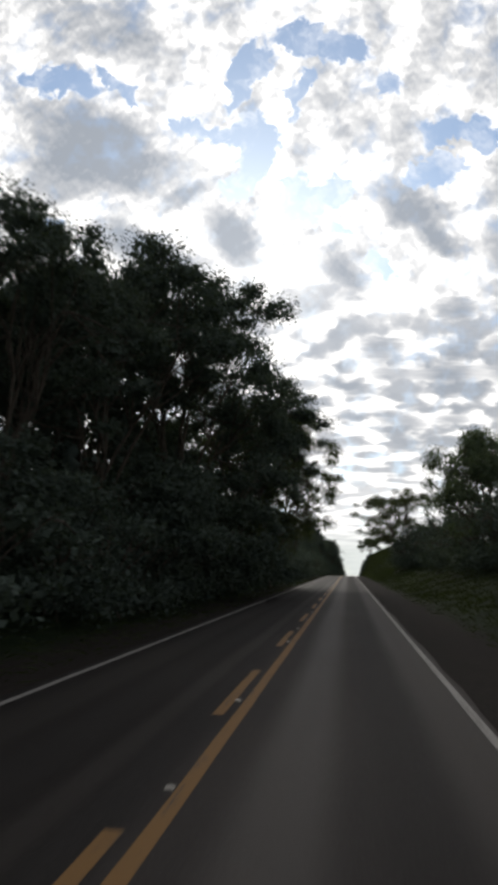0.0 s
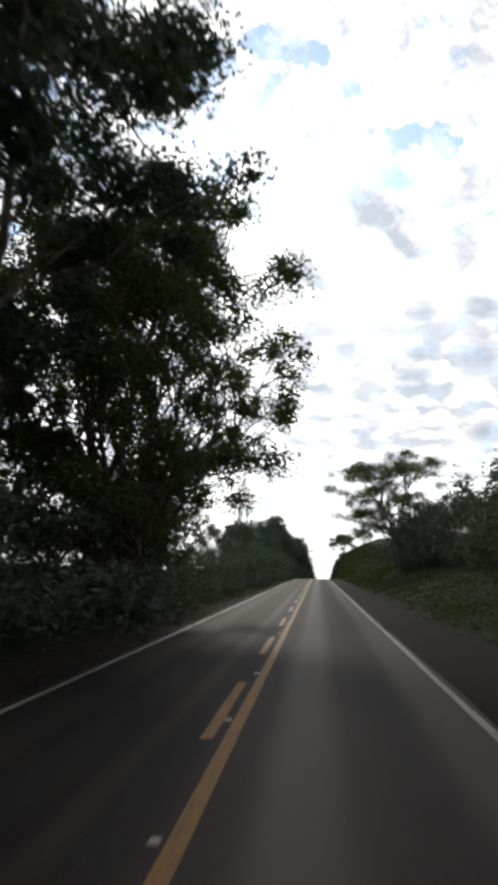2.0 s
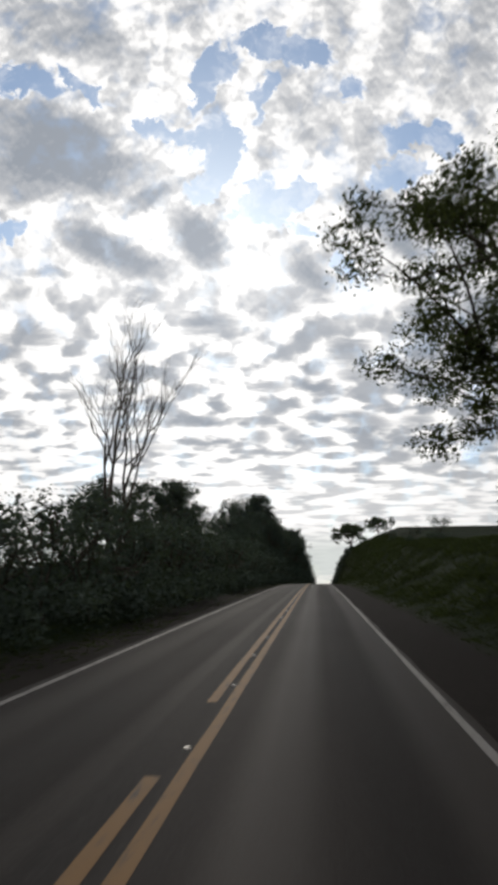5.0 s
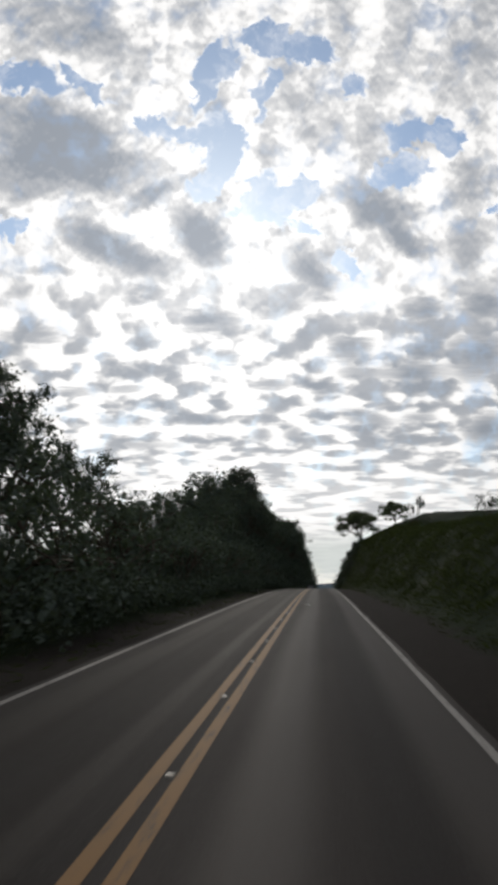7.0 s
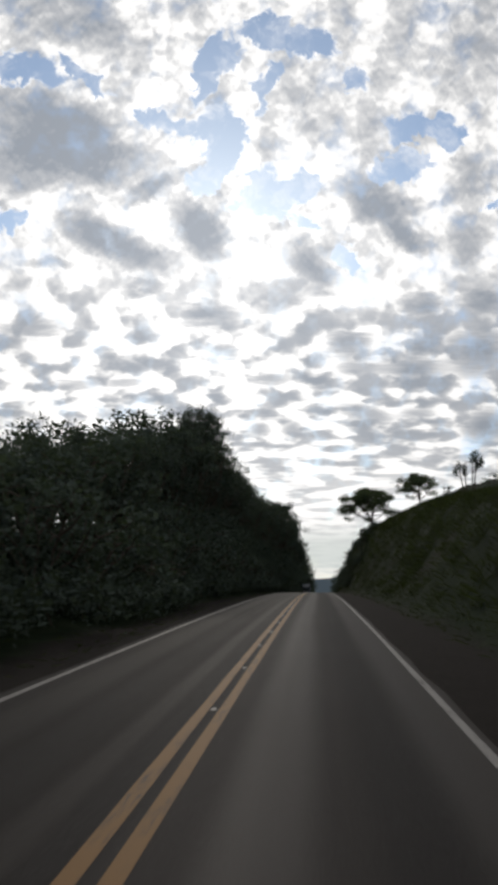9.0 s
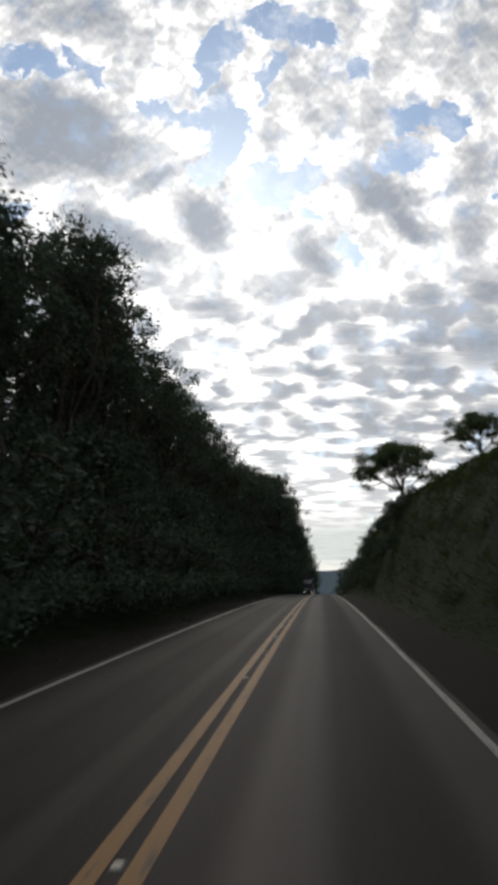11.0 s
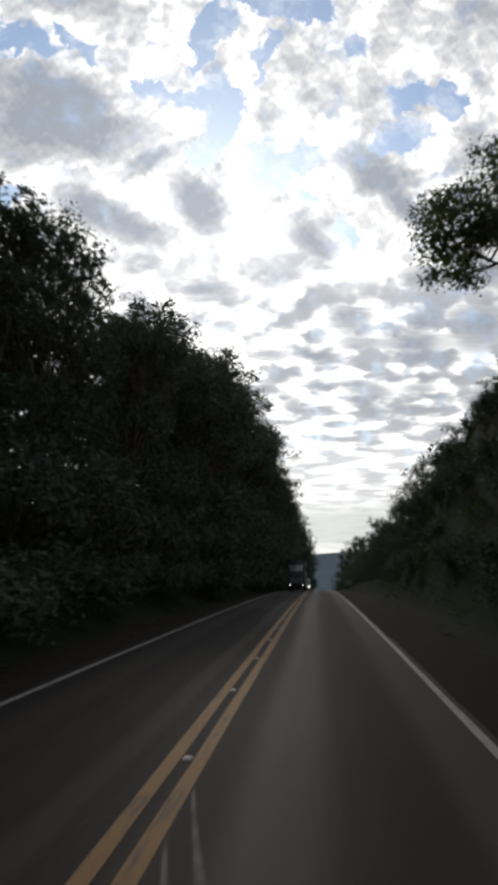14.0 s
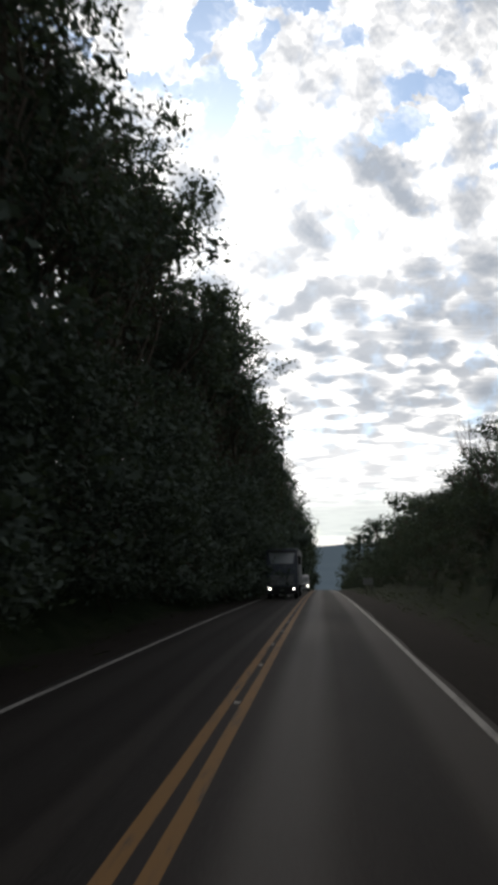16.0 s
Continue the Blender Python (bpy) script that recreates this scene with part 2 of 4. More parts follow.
def asphalt():
    mat, n = material("worn_asphalt")
    c = coords(n)
    x = n.node("ShaderNodeSeparateXYZ", {0: c}).outputs[0]
    wander = n.math("MULTIPLY_ADD", n.noise(n.vec("MULTIPLY", c, (0.25, 0.03, 0.1)), 1.0, 3.0), 0.5, n.math("ADD", x, -0.25))

    def band(centre, half):
        return n.span(n.math("ABSOLUTE", n.math("SUBTRACT", wander, centre)), half, half * 0.25)

    tracks = n.math("MAXIMUM", n.math("MAXIMUM", band(-0.35, 0.62), n.math("MULTIPLY", band(1.55, 0.62), 0.85)), n.math("MULTIPLY", n.math("MAXIMUM", band(-2.2, 0.28), band(-3.95, 0.6)), 0.32))
    oil = n.math("MAXIMUM", band(0.78, 0.52), n.math("MAXIMUM", band(-3.0, 0.5), band(-1.72, 0.35)))
    streak = n.noise(n.vec("MULTIPLY", c, (2.2, 0.06, 1.0)), 1.0, 6.0, 0.6)
    blotch = n.noise(n.vec("MULTIPLY", c, (0.5, 0.16, 1.0)), 1.0, 5.0)
    grit = n.noise(c, 55.0, 3.0, 0.7)
    col = n.ramp(n.math("ADD", n.math("MULTIPLY", streak, 0.55), n.math("MULTIPLY", blotch, 0.45)),
                 [(0.3, (0.019, 0.0163, 0.0155)), (0.5, (0.029, 0.025, 0.0235)), (0.7, (0.041, 0.0355, 0.032))])
    col = n.mix(n.span(wander, -1.3, -1.7), col, n.mix(1.0, col, (0.40, 0.38, 0.37, 1), "MULTIPLY"))   # the other lane, multiplied to a darker tone
    col = n.mix(n.span(wander, 1.2, 1.9), col, n.mix(1.0, col, (1.3, 1.27, 1.25, 1), "MULTIPLY"))   # lighter towards the edge
    col = n.mix(n.math("MULTIPLY", tracks, 0.8), col, (0.062, 0.055, 0.0505, 1))
    col = n.mix(n.math("MULTIPLY", oil, 0.75), col, (0.018, 0.0158, 0.0152, 1))
    col = n.mix(n.math("MULTIPLY", n.span(grit, 0.45, 0.72), 0.35), col, (0.105, 0.10, 0.096, 1))
    rough = n.math("SUBTRACT", n.math("MULTIPLY_ADD", streak, 0.16, 0.74), n.math("MULTIPLY", tracks, 0.12))
    finish(n, col, rough, grit, 0.35, 0.006, 0.10)
    return mat


def paint(name, rgb):
    mat, n = material(name)
    c = coords(n)
    worn = n.noise(n.vec("MULTIPLY", c, (9.0, 1.2, 1.0)), 1.0, 6.0, 0.65)
    spots = n.noise(c, 26.0, 4.0, 0.7)
    col = n.mix(n.span(n.math("ADD", n.math("MULTIPLY", worn, 0.6), n.math("MULTIPLY", spots, 0.4)), 0.50, 0.66), (*rgb, 1), (0.06, 0.055, 0.05, 1))
    finish(n, col, 0.7, spots, 0.2, 0.004, 0.13)
    return mat


def earth():
    mat, n = material("verge_earth_and_grass")
    c = coords(n)
    x = n.node("ShaderNodeSeparateXYZ", {0: c}).outputs[0]
    big, mid, fine = n.noise(c, 0.09, 5.0), n.noise(c, 0.9, 6.0), n.noise(c, 14.0, 5.0, 0.7)
    off = n.math("ADD", n.math("ABSOLUTE", n.math("ADD", x, 1.42)), n.math("MULTIPLY", mid, 1.8))
    grass = n.ramp(n.math("ADD", n.math("MULTIPLY", mid, 0.6), n.math("MULTIPLY", big, 0.4)),
                   [(0.32, (0.009, 0.0145, 0.008)), (0.5, (0.0165, 0.0245, 0.013)), (0.66, (0.029, 0.037, 0.021))])
    soil = n.ramp(fine, [(0.3, (0.014, 0.0125, 0.012)), (0.7, (0.031, 0.027, 0.024))])
    beside = n.math("MAXIMUM", n.span(off, 6.3, 7.6), n.span(n.node("ShaderNodeSeparateXYZ", {0: c}).outputs[1], 640.0, 680.0))
    col = n.mix(beside, soil, grass)
    col = n.mix(n.math("MULTIPLY", n.span(big, 0.56, 0.7), 0.5), col, soil)
    finish(n, col, 0.9, n.math("ADD", mid, n.math("MULTIPLY", fine, 0.35)), 0.7, 0.12, 0.02)
    return mat


def leaf_material(name, dark, light, clear=0.35):
    mat, n = material(name)
    island = n.node("ShaderNodeNewGeometry").outputs["Random Per Island"]
    tree = n.node("ShaderNodeObjectInfo").outputs["Random"]
    patch = n.noise(coords(n), 0.8, 3.0)
    f = n.math("ADD", n.math("MULTIPLY", island, 0.35), n.math("ADD", n.math("MULTIPLY", tree, 0.3), n.math("MULTIPLY", patch, 0.5)))
    col = n.ramp(f, [(0.15, dark), (0.6, light), (1.0, [min(1, v * 1.35) for v in light])])
    b = n.node("ShaderNodeBsdfPrincipled", {"Base Color": col, "Roughness": 0.8, "Specular IOR Level": 0.03})
    t = n.node("ShaderNodeBsdfTranslucent", {"Color": n.mix(1.0, col, (1.2, 1.3, 0.5, 1), "MULTIPLY")})
    m = n.node("ShaderNodeMixShader", {0: clear, 1: b.outputs[0], 2: t.outputs[0]})
    n.node("ShaderNodeOutputMaterial", {"Surface": m.outputs[0]})
    return mat


def bark():
    mat, n = material("grey_brown_bark")
    c = coords(n)
    a = n.noise(n.vec("MULTIPLY", c, (6.0, 6.0, 1.2)), 1.0, 6.0, 0.65)
    col = n.ramp(a, [(0.3, (0.035, 0.028, 0.022)), (0.7, (0.13, 0.11, 0.09))])
    finish(n, col, 0.9, a, 0.8, 0.05, 0.15)
    return mat


ASPHALT, WHITE_PAINT, YELLOW_PAINT, EARTH, BARK = asphalt(), paint("worn_white_paint", (0.20, 0.19, 0.182)), paint("worn_yellow_paint", (0.19, 0.105, 0.040)), earth(), bark()
PATCH = plain("scrape_sun_asphalt", (0.115, 0.106, 0.098), 0.75, specular=0.10, wear=0.35)
LEAF_DARK = leaf_material("dark_forest_leaves", (0.044, 0.059, 0.055), (0.082, 0.103, 0.090), 0.15)
LEAF_MID = leaf_material("green_leaves", (0.050, 0.068, 0.050), (0.095, 0.120, 0.080), 0.25)
LEAF_DRY = leaf_material("olive_leaves", (0.034, 0.044, 0.028), (0.075, 0.088, 0.052), 0.3)
GRASS = leaf_material("long_grass", (0.025, 0.033, 0.018), (0.040, 0.050, 0.028), 0.4)


# ---- building helpers ----
def mesh_from(name, verts, faces, mat, smooth=False):
    me = bpy.data.meshes.new(name)
    verts = np.asarray(verts, dtype=np.float32)
    faces = np.asarray(faces, dtype=np.int32)
    k = faces.shape[1]
    me.vertices.add(len(verts))
    me.vertices.foreach_set("co", verts.ravel())
    me.loops.add(faces.size)
    me.loops.foreach_set("vertex_index", faces.ravel())
    me.polygons.add(len(faces))
    me.polygons.foreach_set("loop_start", np.arange(0, faces.size, k, dtype=np.int32))
    me.polygons.foreach_set("loop_total", np.full(len(faces), k, dtype=np.int32))
    if smooth:
        me.polygons.foreach_set("use_smooth", np.ones(len(faces), dtype=bool))
    me.update(calc_edges=True)
    me.materials.append(mat)
    return me


def part(name, bm, mat, parent=None, label="", m=None):
    """Links a bmesh, or a mesh, as one object, under a parent where one is given."""
    if isinstance(bm, bpy.types.Mesh):
        me = bm
    else:
        me = bpy.data.meshes.new(name)
        bm.normal_update()
        bm.to_mesh(me)
        bm.free()
        me.materials.append(mat)
    ob = new(name, me)
    if m is not None:
        ob.matrix_basis = m
    ob.parent = parent
    return tagged(ob, label) if label else ob


def box(bm, x0, x1, y0, y1, z0, z1, bevel=0.0):
    r = bmesh.ops.create_cube(bm, size=1.0, matrix=Matrix.LocRotScale(((x0 + x1) / 2, (y0 + y1) / 2, (z0 + z1) / 2), None, (x1 - x0, y1 - y0, z1 - z0)))
    if bevel:
        edges = list({e for v in r["verts"] for e in v.link_edges})
        bmesh.ops.bevel(bm, geom=edges, offset=bevel, segments=2, affect="EDGES")
    return bm


def disc(bm, radius, depth, m, segments=20, bevel=0.0):
    r = bmesh.ops.create_cone(bm, cap_ends=True, segments=segments, radius1=radius, radius2=radius, depth=depth, matrix=m)
    if bevel:
        edges = [e for e in {e for v in r["verts"] for e in v.link_edges} if len(e.link_faces) == 2 and any(len(f.verts) > 4 for f in e.link_faces)]
        bmesh.ops.bevel(bm, geom=edges, offset=bevel, segments=2, affect="EDGES")
    return bm


def tubes(paths, sides=6):
    """Tapered tubes along polylines: paths of (points, radii). Returns verts and quads."""
    vs, fs, base = [], [], 0
    ring = np.arange(sides) * 2 * math.pi / sides
    for pts, rad in paths:
        pts = np.asarray(pts, float)
        d = np.gradient(pts, axis=0)
        d /= np.linalg.norm(d, axis=1)[:, None] + 1e-9
        side = np.cross(d, (0.31, 0.87, 0.38))
        side /= np.linalg.norm(side, axis=1)[:, None] + 1e-9
        other = np.cross(d, side)
        r = np.asarray(rad)[:, None, None]
        v = pts[:, None, :] + r * (np.cos(ring)[None, :, None] * side[:, None, :] + np.sin(ring)[None, :, None] * other[:, None, :])
        vs.append(v.reshape(-1, 3))
        n = len(pts)
        i, j = np.meshgrid(np.arange(n - 1), np.arange(sides), indexing="ij")
        k = (j + 1) % sides
        fs.append(np.stack([i * sides + j, i * sides + k, (i + 1) * sides + k, (i + 1) * sides + j], -1).reshape(-1, 4) + base)
        base += n * sides
    return np.concatenate(vs), np.concatenate(fs)


def leaves(rng, centres, length, width, droop=0.3):
    """One folded leaf blade of four corners for each centre."""
    n = len(centres)
    a = rng.normal(size=(n, 3))
    a[:, 2] = a[:, 2] * 0.6 - droop
    a /= np.linalg.norm(a, axis=1)[:, None]
    b = np.cross(a, rng.normal(size=(n, 3)))
    b /= np.linalg.norm(b, axis=1)[:, None] + 1e-9
    c = np.cross(a, b)
    s = rng.uniform(0.65, 1.35, (n, 1))
    fold = c * (0.12 * width * s)
    v = np.stack([centres - a * length * s / 2, centres + b * width * s / 2 + fold, centres + a * length * s / 2, centres - b * width * s / 2 + fold], 1)
    return v.reshape(-1, 3), np.arange(4 * n).reshape(n, 4)


def lump(rng, n=2):
    """A small uneven solid set inside the foliage to block the light: a rounded block with a wavy surface."""
    g = np.linspace(-1, 1, n + 1)
    a, b = np.meshgrid(g, g, indexing="ij")
    one = np.ones_like(a)
    sheets = [np.stack(t, -1).reshape(-1, 3) for t in ((a, b, one), (b, a, -one), (one, a, b), (-one, b, a), (b, one, a), (a, -one, b))]
    v, same = np.unique(np.round(np.concatenate(sheets), 6), axis=0, return_inverse=True)
    same = np.asarray(same).ravel()
    v = v / np.linalg.norm(v, axis=1)[:, None]
    ph = rng.uniform(0, 6.28, 3)
    v = v * (1 + 0.16 * np.sin(v[:, :1] * 4 + ph[0]) + 0.16 * np.sin(v[:, 1:2] * 5 + ph[1]) + 0.12 * np.sin(v[:, 2:] * 4 + ph[2]))
    i, j = np.meshgrid(np.arange(n), np.arange(n), indexing="ij")
    q = np.stack([i * (n + 1) + j, (i + 1) * (n + 1) + j, (i + 1) * (n + 1) + j + 1, i * (n + 1) + j + 1], -1).reshape(-1, 4)
    return v, same[np.concatenate([q + k * (n + 1) ** 2 for k in range(6)])]


def bend(rng, a, b, n, wobble):
    a, b = np.asarray(a, float), np.asarray(b, float)
    t = np.linspace(0, 1, n)[:, None]
    mid = rng.normal(size=3) * wobble * np.linalg.norm(b - a)
    p = a + (b - a) * t + mid * (t * (1 - t)) * 1.6
    p[1:-1] += rng.normal(size=(n - 2, 3)) * wobble * 0.12 * np.linalg.norm(b - a)
    return p


def tree_meshes(seed, height, fork, radius, primaries, clumps, n_leaves, leaf, flat=0.55, spread=0.30, trunk_r=0.28, top_heavy=0.0, stems=1, lean=0.0, skirt=0.0, puff=0.24, inner=0, core=0.0, sides=5, droop=0.0):
    """Trunk with limbs, and a crown of leaves gathered in uneven clumps at the limbs' ends."""
    rng = np.random.default_rng(seed)
    paths, tips = [], []
    forks = []
    for s in range(stems):
        foot = np.array([rng.normal() * 0.35 * (stems > 1), rng.normal() * 0.35 * (stems > 1), -0.3])
        top = np.array([lean * fork + rng.normal() * 0.06 * fork * stems, rng.normal() * 0.06 * fork * stems, fork * rng.uniform(0.85, 1.15)])
        p = bend(rng, foot, top, 7, 0.06)
        r = np.linspace(trunk_r, trunk_r * 0.6, 7) * (1.0 if stems == 1 else 0.7)
        r[0] *= 1.5
        paths.append((p, r))
        forks.append(top)
    mid_z, half_z = (fork * 0.9 + height) / 2, (height - fork * 0.9) / 2
    ends = []
    for i in range(primaries):
        ang = (i + rng.uniform(-0.3, 0.3)) * 2 * math.pi / primaries
        el = rng.uniform(-0.45, 0.95) if i % 3 else 0.9
        el = el + top_heavy * (1 - el) * rng.uniform(0, 1)
        if droop and i % 4 == 1:
            el = -0.55 - droop * rng.uniform(0.4, 1.0)
        k = rng.uniform(0.55, 0.85) * (0.72 if el < -0.5 else 1.0)
        rr = radius * math.sqrt(max(0.05 + 0.75 * droop, 1 - el * el * 0.9))
        end = np.array([math.cos(ang) * rr * k + lean * height * 0.7, math.sin(ang) * rr * k, mid_z + el * half_z * 0.72])
        start = forks[i % stems]
        start = start * np.array([1, 1, rng.uniform(0.75, 1.0)])
        p = bend(rng, start, end, 7, 0.14)
        paths.append((p, np.linspace(trunk_r * 0.5, 0.035, 7)))
        ends.append((p, end))
    for i in range(clumps):
        p, end = ends[i % primaries]
        root = p[rng.integers(3, 7)]
        dirn = rng.normal(size=3) * (1, 1, 0.7)
        c = end + dirn * radius * spread * rng.uniform(0.5, 1.25)
        q = np.array([(c[0] - lean * height * 0.7) / radius, c[1] / radius, (c[2] - mid_z) / half_z])
        e = np.linalg.norm(q)
        if e > 1:
            c = np.array([q[0] / e * radius + lean * height * 0.7, q[1] / e * radius, mid_z + q[2] / e * half_z])
        paths.append((bend(rng, root, c, 4, 0.15), np.linspace(0.06, 0.015, 4)))
        tips.append(c)
    for i in range(int(clumps * skirt)):
        ang, rr = rng.uniform(0, 2 * math.pi), radius * rng.uniform(0.35, 0.95)
        tips.append(np.array([math.cos(ang) * rr, math.sin(ang) * rr, rng.uniform(0.5, fork * 1.3)]))
    tips = np.array(tips)
    size = rng.uniform(0.6, 1.3, len(tips)) * radius * puff

    def scatter(n, power, k):
        pick = rng.choice(len(tips), n, p=size ** 2 / np.sum(size ** 2))
        off = rng.normal(size=(n, 3))
        off /= np.linalg.norm(off, axis=1)[:, None]
        off *= (rng.uniform(0, 1, (n, 1)) ** power) * size[pick][:, None] * k
        off[:, 2] *= flat
        return tips[pick] + off + rng.normal(size=(n, 3)) * 0.12

    lv, lf = leaves(rng, scatter(n_leaves, 0.3, 1.0), leaf, leaf * 0.5)
    more = [leaves(rng, scatter(inner, 0.5, 0.6), leaf * 1.7, leaf * 1.0)] if inner else []
    # solid cores added so that the sky does not shine through
    if core:
        depth = np.linalg.norm((tips - (lean * height * 0.7, 0, mid_z)) / (radius, radius, half_z), axis=1)
        for c, r in zip(tips[depth < 0.72], size[depth < 0.72]):
            k = core * r * rng.uniform(0.85, 1.1)
            cv, cf = lump(rng)
            more.append((c + cv * (k, k, k * flat), cf))
    for v, f in more:
        lf = np.concatenate([lf, f + len(lv)])
        lv = np.concatenate([lv, v])
    return tubes(paths, sides), (lv, lf)


def make_tree(name, label, category, group, leaf_mat, **shape):
    (bv, bf), (lv, lf) = tree_meshes(**shape)
    root = tagged(new(name), label, category, group)
    part("trunk", mesh_from("trunk", bv, bf, BARK, True), None, root)
    if leaf_mat:
        part("crown", mesh_from("crown", lv, lf, leaf_mat), None, root)
    return root


class Planter:
    """Sets the first of a kind where it is wanted and copies it from then on."""

    def __init__(self, root):
        self.root, self.used = root, False

    def at(self, x, y, turn=0.0, scale=1.0, tall=1.0, sink=0.0, label=""):
        m = Matrix.LocRotScale((x, y, ground_z(x, y) - sink), Euler((0, 0, turn)), (scale, scale, scale * tall))
        if self.used:
            k = self.root.scale
            ob = copy_thing(self.root, m @ Matrix.Diagonal((1 / k[0], 1 / k[1], 1 / k[2], 1)))
        else:
            self.root.matrix_basis, self.used, ob = m, True, self.root
        if label:
            ob["label"] = label
        return ob


# ---- ground, road ----
BANK_Y = [-60, 60, 110, 150, 180, 215, 235, 255, 280, 300, 316, 335, 360, 400, 450, 560, 700]
BANK_H = [2.0, 2.2, 2.6, 3.4, 5.0, 6.3, 7.8, 9.6, 10.8, 11.4, 11.4, 9.0, 6.6, 5.0, 4.0, 2.0, 1.0]
BANK_RISE = [0.1, 0.1, 0.1, 0.1, 0.1, 0.12, 0.2, 0.32, 0.45, 0.5, 0.4, 0.3, 0.2, 0.15, 0.1, 0.1, 0.1]
BANK_W = [9.0, 9.0, 8.5, 7.5, 7.0, 7.0, 7.5, 8.0, 7.0, 6.0, 4.8, 4.8, 5.0, 5.5, 6.0, 8.0, 9.0]
LEFT_Y = [-60, 80, 200, 250, 300, 350, 400, 470, 560, 700]
LEFT_H = [1.5, 1.2, 1.0, 2.5, 4.5, 6.0, 5.0, 3.0, 1.0, 0.5]


def ground_z(x, y):
    """Height of the ground: road bed, verges, the cut bank beside the lane and the rise under the forest."""
    base = float(road_z(y))
    fade = max(0.0, min(1.0, (1500.0 - y) / 700.0))
    if x > 2.4:
        toe, h, w = 4.6, float(np.interp(y, BANK_Y, BANK_H)), float(np.interp(y, BANK_Y, BANK_W))
        s = max(0.0, min(1.0, (x - toe) / w))
        z = -0.03 - 0.12 * min(1.0, (x - 2.4) / 2.0) + h * (0.45 * s + 0.55 * s * s * (3 - 2 * s)) + float(np.interp(y, BANK_Y, BANK_RISE)) * max(0.0, min(10.0, x - toe - w))
        rough = min(1.0, max(0.0, (x - 3.6) / 2.0))
    elif x < -5.3:
        s = max(0.0, min(1.0, (-x - 7.6) / 7.0))
        z = -0.03 - 0.10 * min(1.0, (-x - 5.3) / 1.5) + float(np.interp(y, LEFT_Y, LEFT_H)) * s * s * (3 - 2 * s) + 0.03 * max(0.0, min(60.0, -x - 14.6))
        rough = min(1.0, max(0.0, (-x - 6.0) / 2.0))
    else:
        return base - 0.06
    lumps = 0.28 * noise.noise((x * 0.35, y * 0.35, 0.0)) + 0.5 * noise.noise((x * 0.09, y * 0.09, 5.0)) * min(1.0, abs(x) / 12.0)
    return base + z * fade + rough * lumps


def strip_y():
    return np.concatenate([np.arange(-60, 520, 2.0), np.arange(520, 1000, 12.0), np.arange(1000, 4700, 120.0)])


def make_ground():
    xs = np.concatenate([-np.geomspace(3000, 22, 16), np.arange(-21, -5.2, 1.0), [-5.28, -4.5, 0.0, 2.0, 2.38], np.arange(3.0, 20.5, 0.7), np.geomspace(22, 3000, 16)])
    ys = strip_y()
    v = np.array([(x, y, ground_z(x, y)) for y in ys for x in xs])
    nx = len(xs)
    i, j = np.meshgrid(np.arange(len(ys) - 1), np.arange(nx - 1), indexing="ij")
    f = np.stack([i * nx + j, i * nx + j + 1, (i + 1) * nx + j + 1, (i + 1) * nx + j], -1).reshape(-1, 4)
    return tagged(new("ground", mesh_from("ground", v, f, EARTH, True)), "grassy verges and cut banks with dark bare earth", "ground", kind="structure")


def ribbon(name, x0, x1, y0, y1, lift, mat, step=2.0, ragged=0.0, thick=0.0):
    ys = np.append(np.arange(y0, y1, step), y1)
    n = len(ys)
    rng = np.random.default_rng(int(abs(x0) * 1000))
    e0, e1 = x0 + rng.normal(size=n) * ragged, x1 + rng.normal(size=n) * ragged
    z = road_z(ys) + lift
    v = np.concatenate([np.stack([e0, ys, z], 1), np.stack([e1, ys, z], 1), np.stack([e0 - 0.02, ys, z - thick], 1), np.stack([e1 + 0.02, ys, z - thick], 1)])
    i = np.arange(n - 1)
    f = [np.stack([i, i + n, i + n + 1, i + 1], 1)]
    if thick:
        f += [np.stack([i + 2 * n, i, i + 1, i + 1 + 2 * n], 1), np.stack([i + n, i + 3 * n, i + 1 + 3 * n, i + 1 + n], 1)]
    return mesh_from(name, v, np.concatenate(f), mat)


LEFT_EDGE, YELLOW_L, YELLOW_R, RIGHT_EDGE = -4.77, -1.558, -1.257, 1.93
make_ground()
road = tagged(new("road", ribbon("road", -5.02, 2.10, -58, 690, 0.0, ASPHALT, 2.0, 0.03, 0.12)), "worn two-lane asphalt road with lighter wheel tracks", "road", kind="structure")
part("edge_line", ribbon("edge_line", LEFT_EDGE - 0.065, LEFT_EDGE + 0.065, -58, 690, 0.005, WHITE_PAINT, 2.0, 0.004), None, road, "worn white edge line")
part("edge_line", ribbon("edge_line", RIGHT_EDGE - 0.06, RIGHT_EDGE + 0.06, -58, 690, 0.005, WHITE_PAINT, 2.0, 0.004), None, road, "worn white edge line")
part("centre_line", ribbon("centre_line", YELLOW_R - 0.082, YELLOW_R + 0.082, -58, 690, 0.005, YELLOW_PAINT, 2.0, 0.004), None, road, "solid worn yellow centre line")
part("centre_line", ribbon("centre_line", YELLOW_L - 0.08, YELLOW_L + 0.08, 112.9, 690, 0.005, YELLOW_PAINT, 2.0, 0.004), None, road, "solid worn yellow centre line")


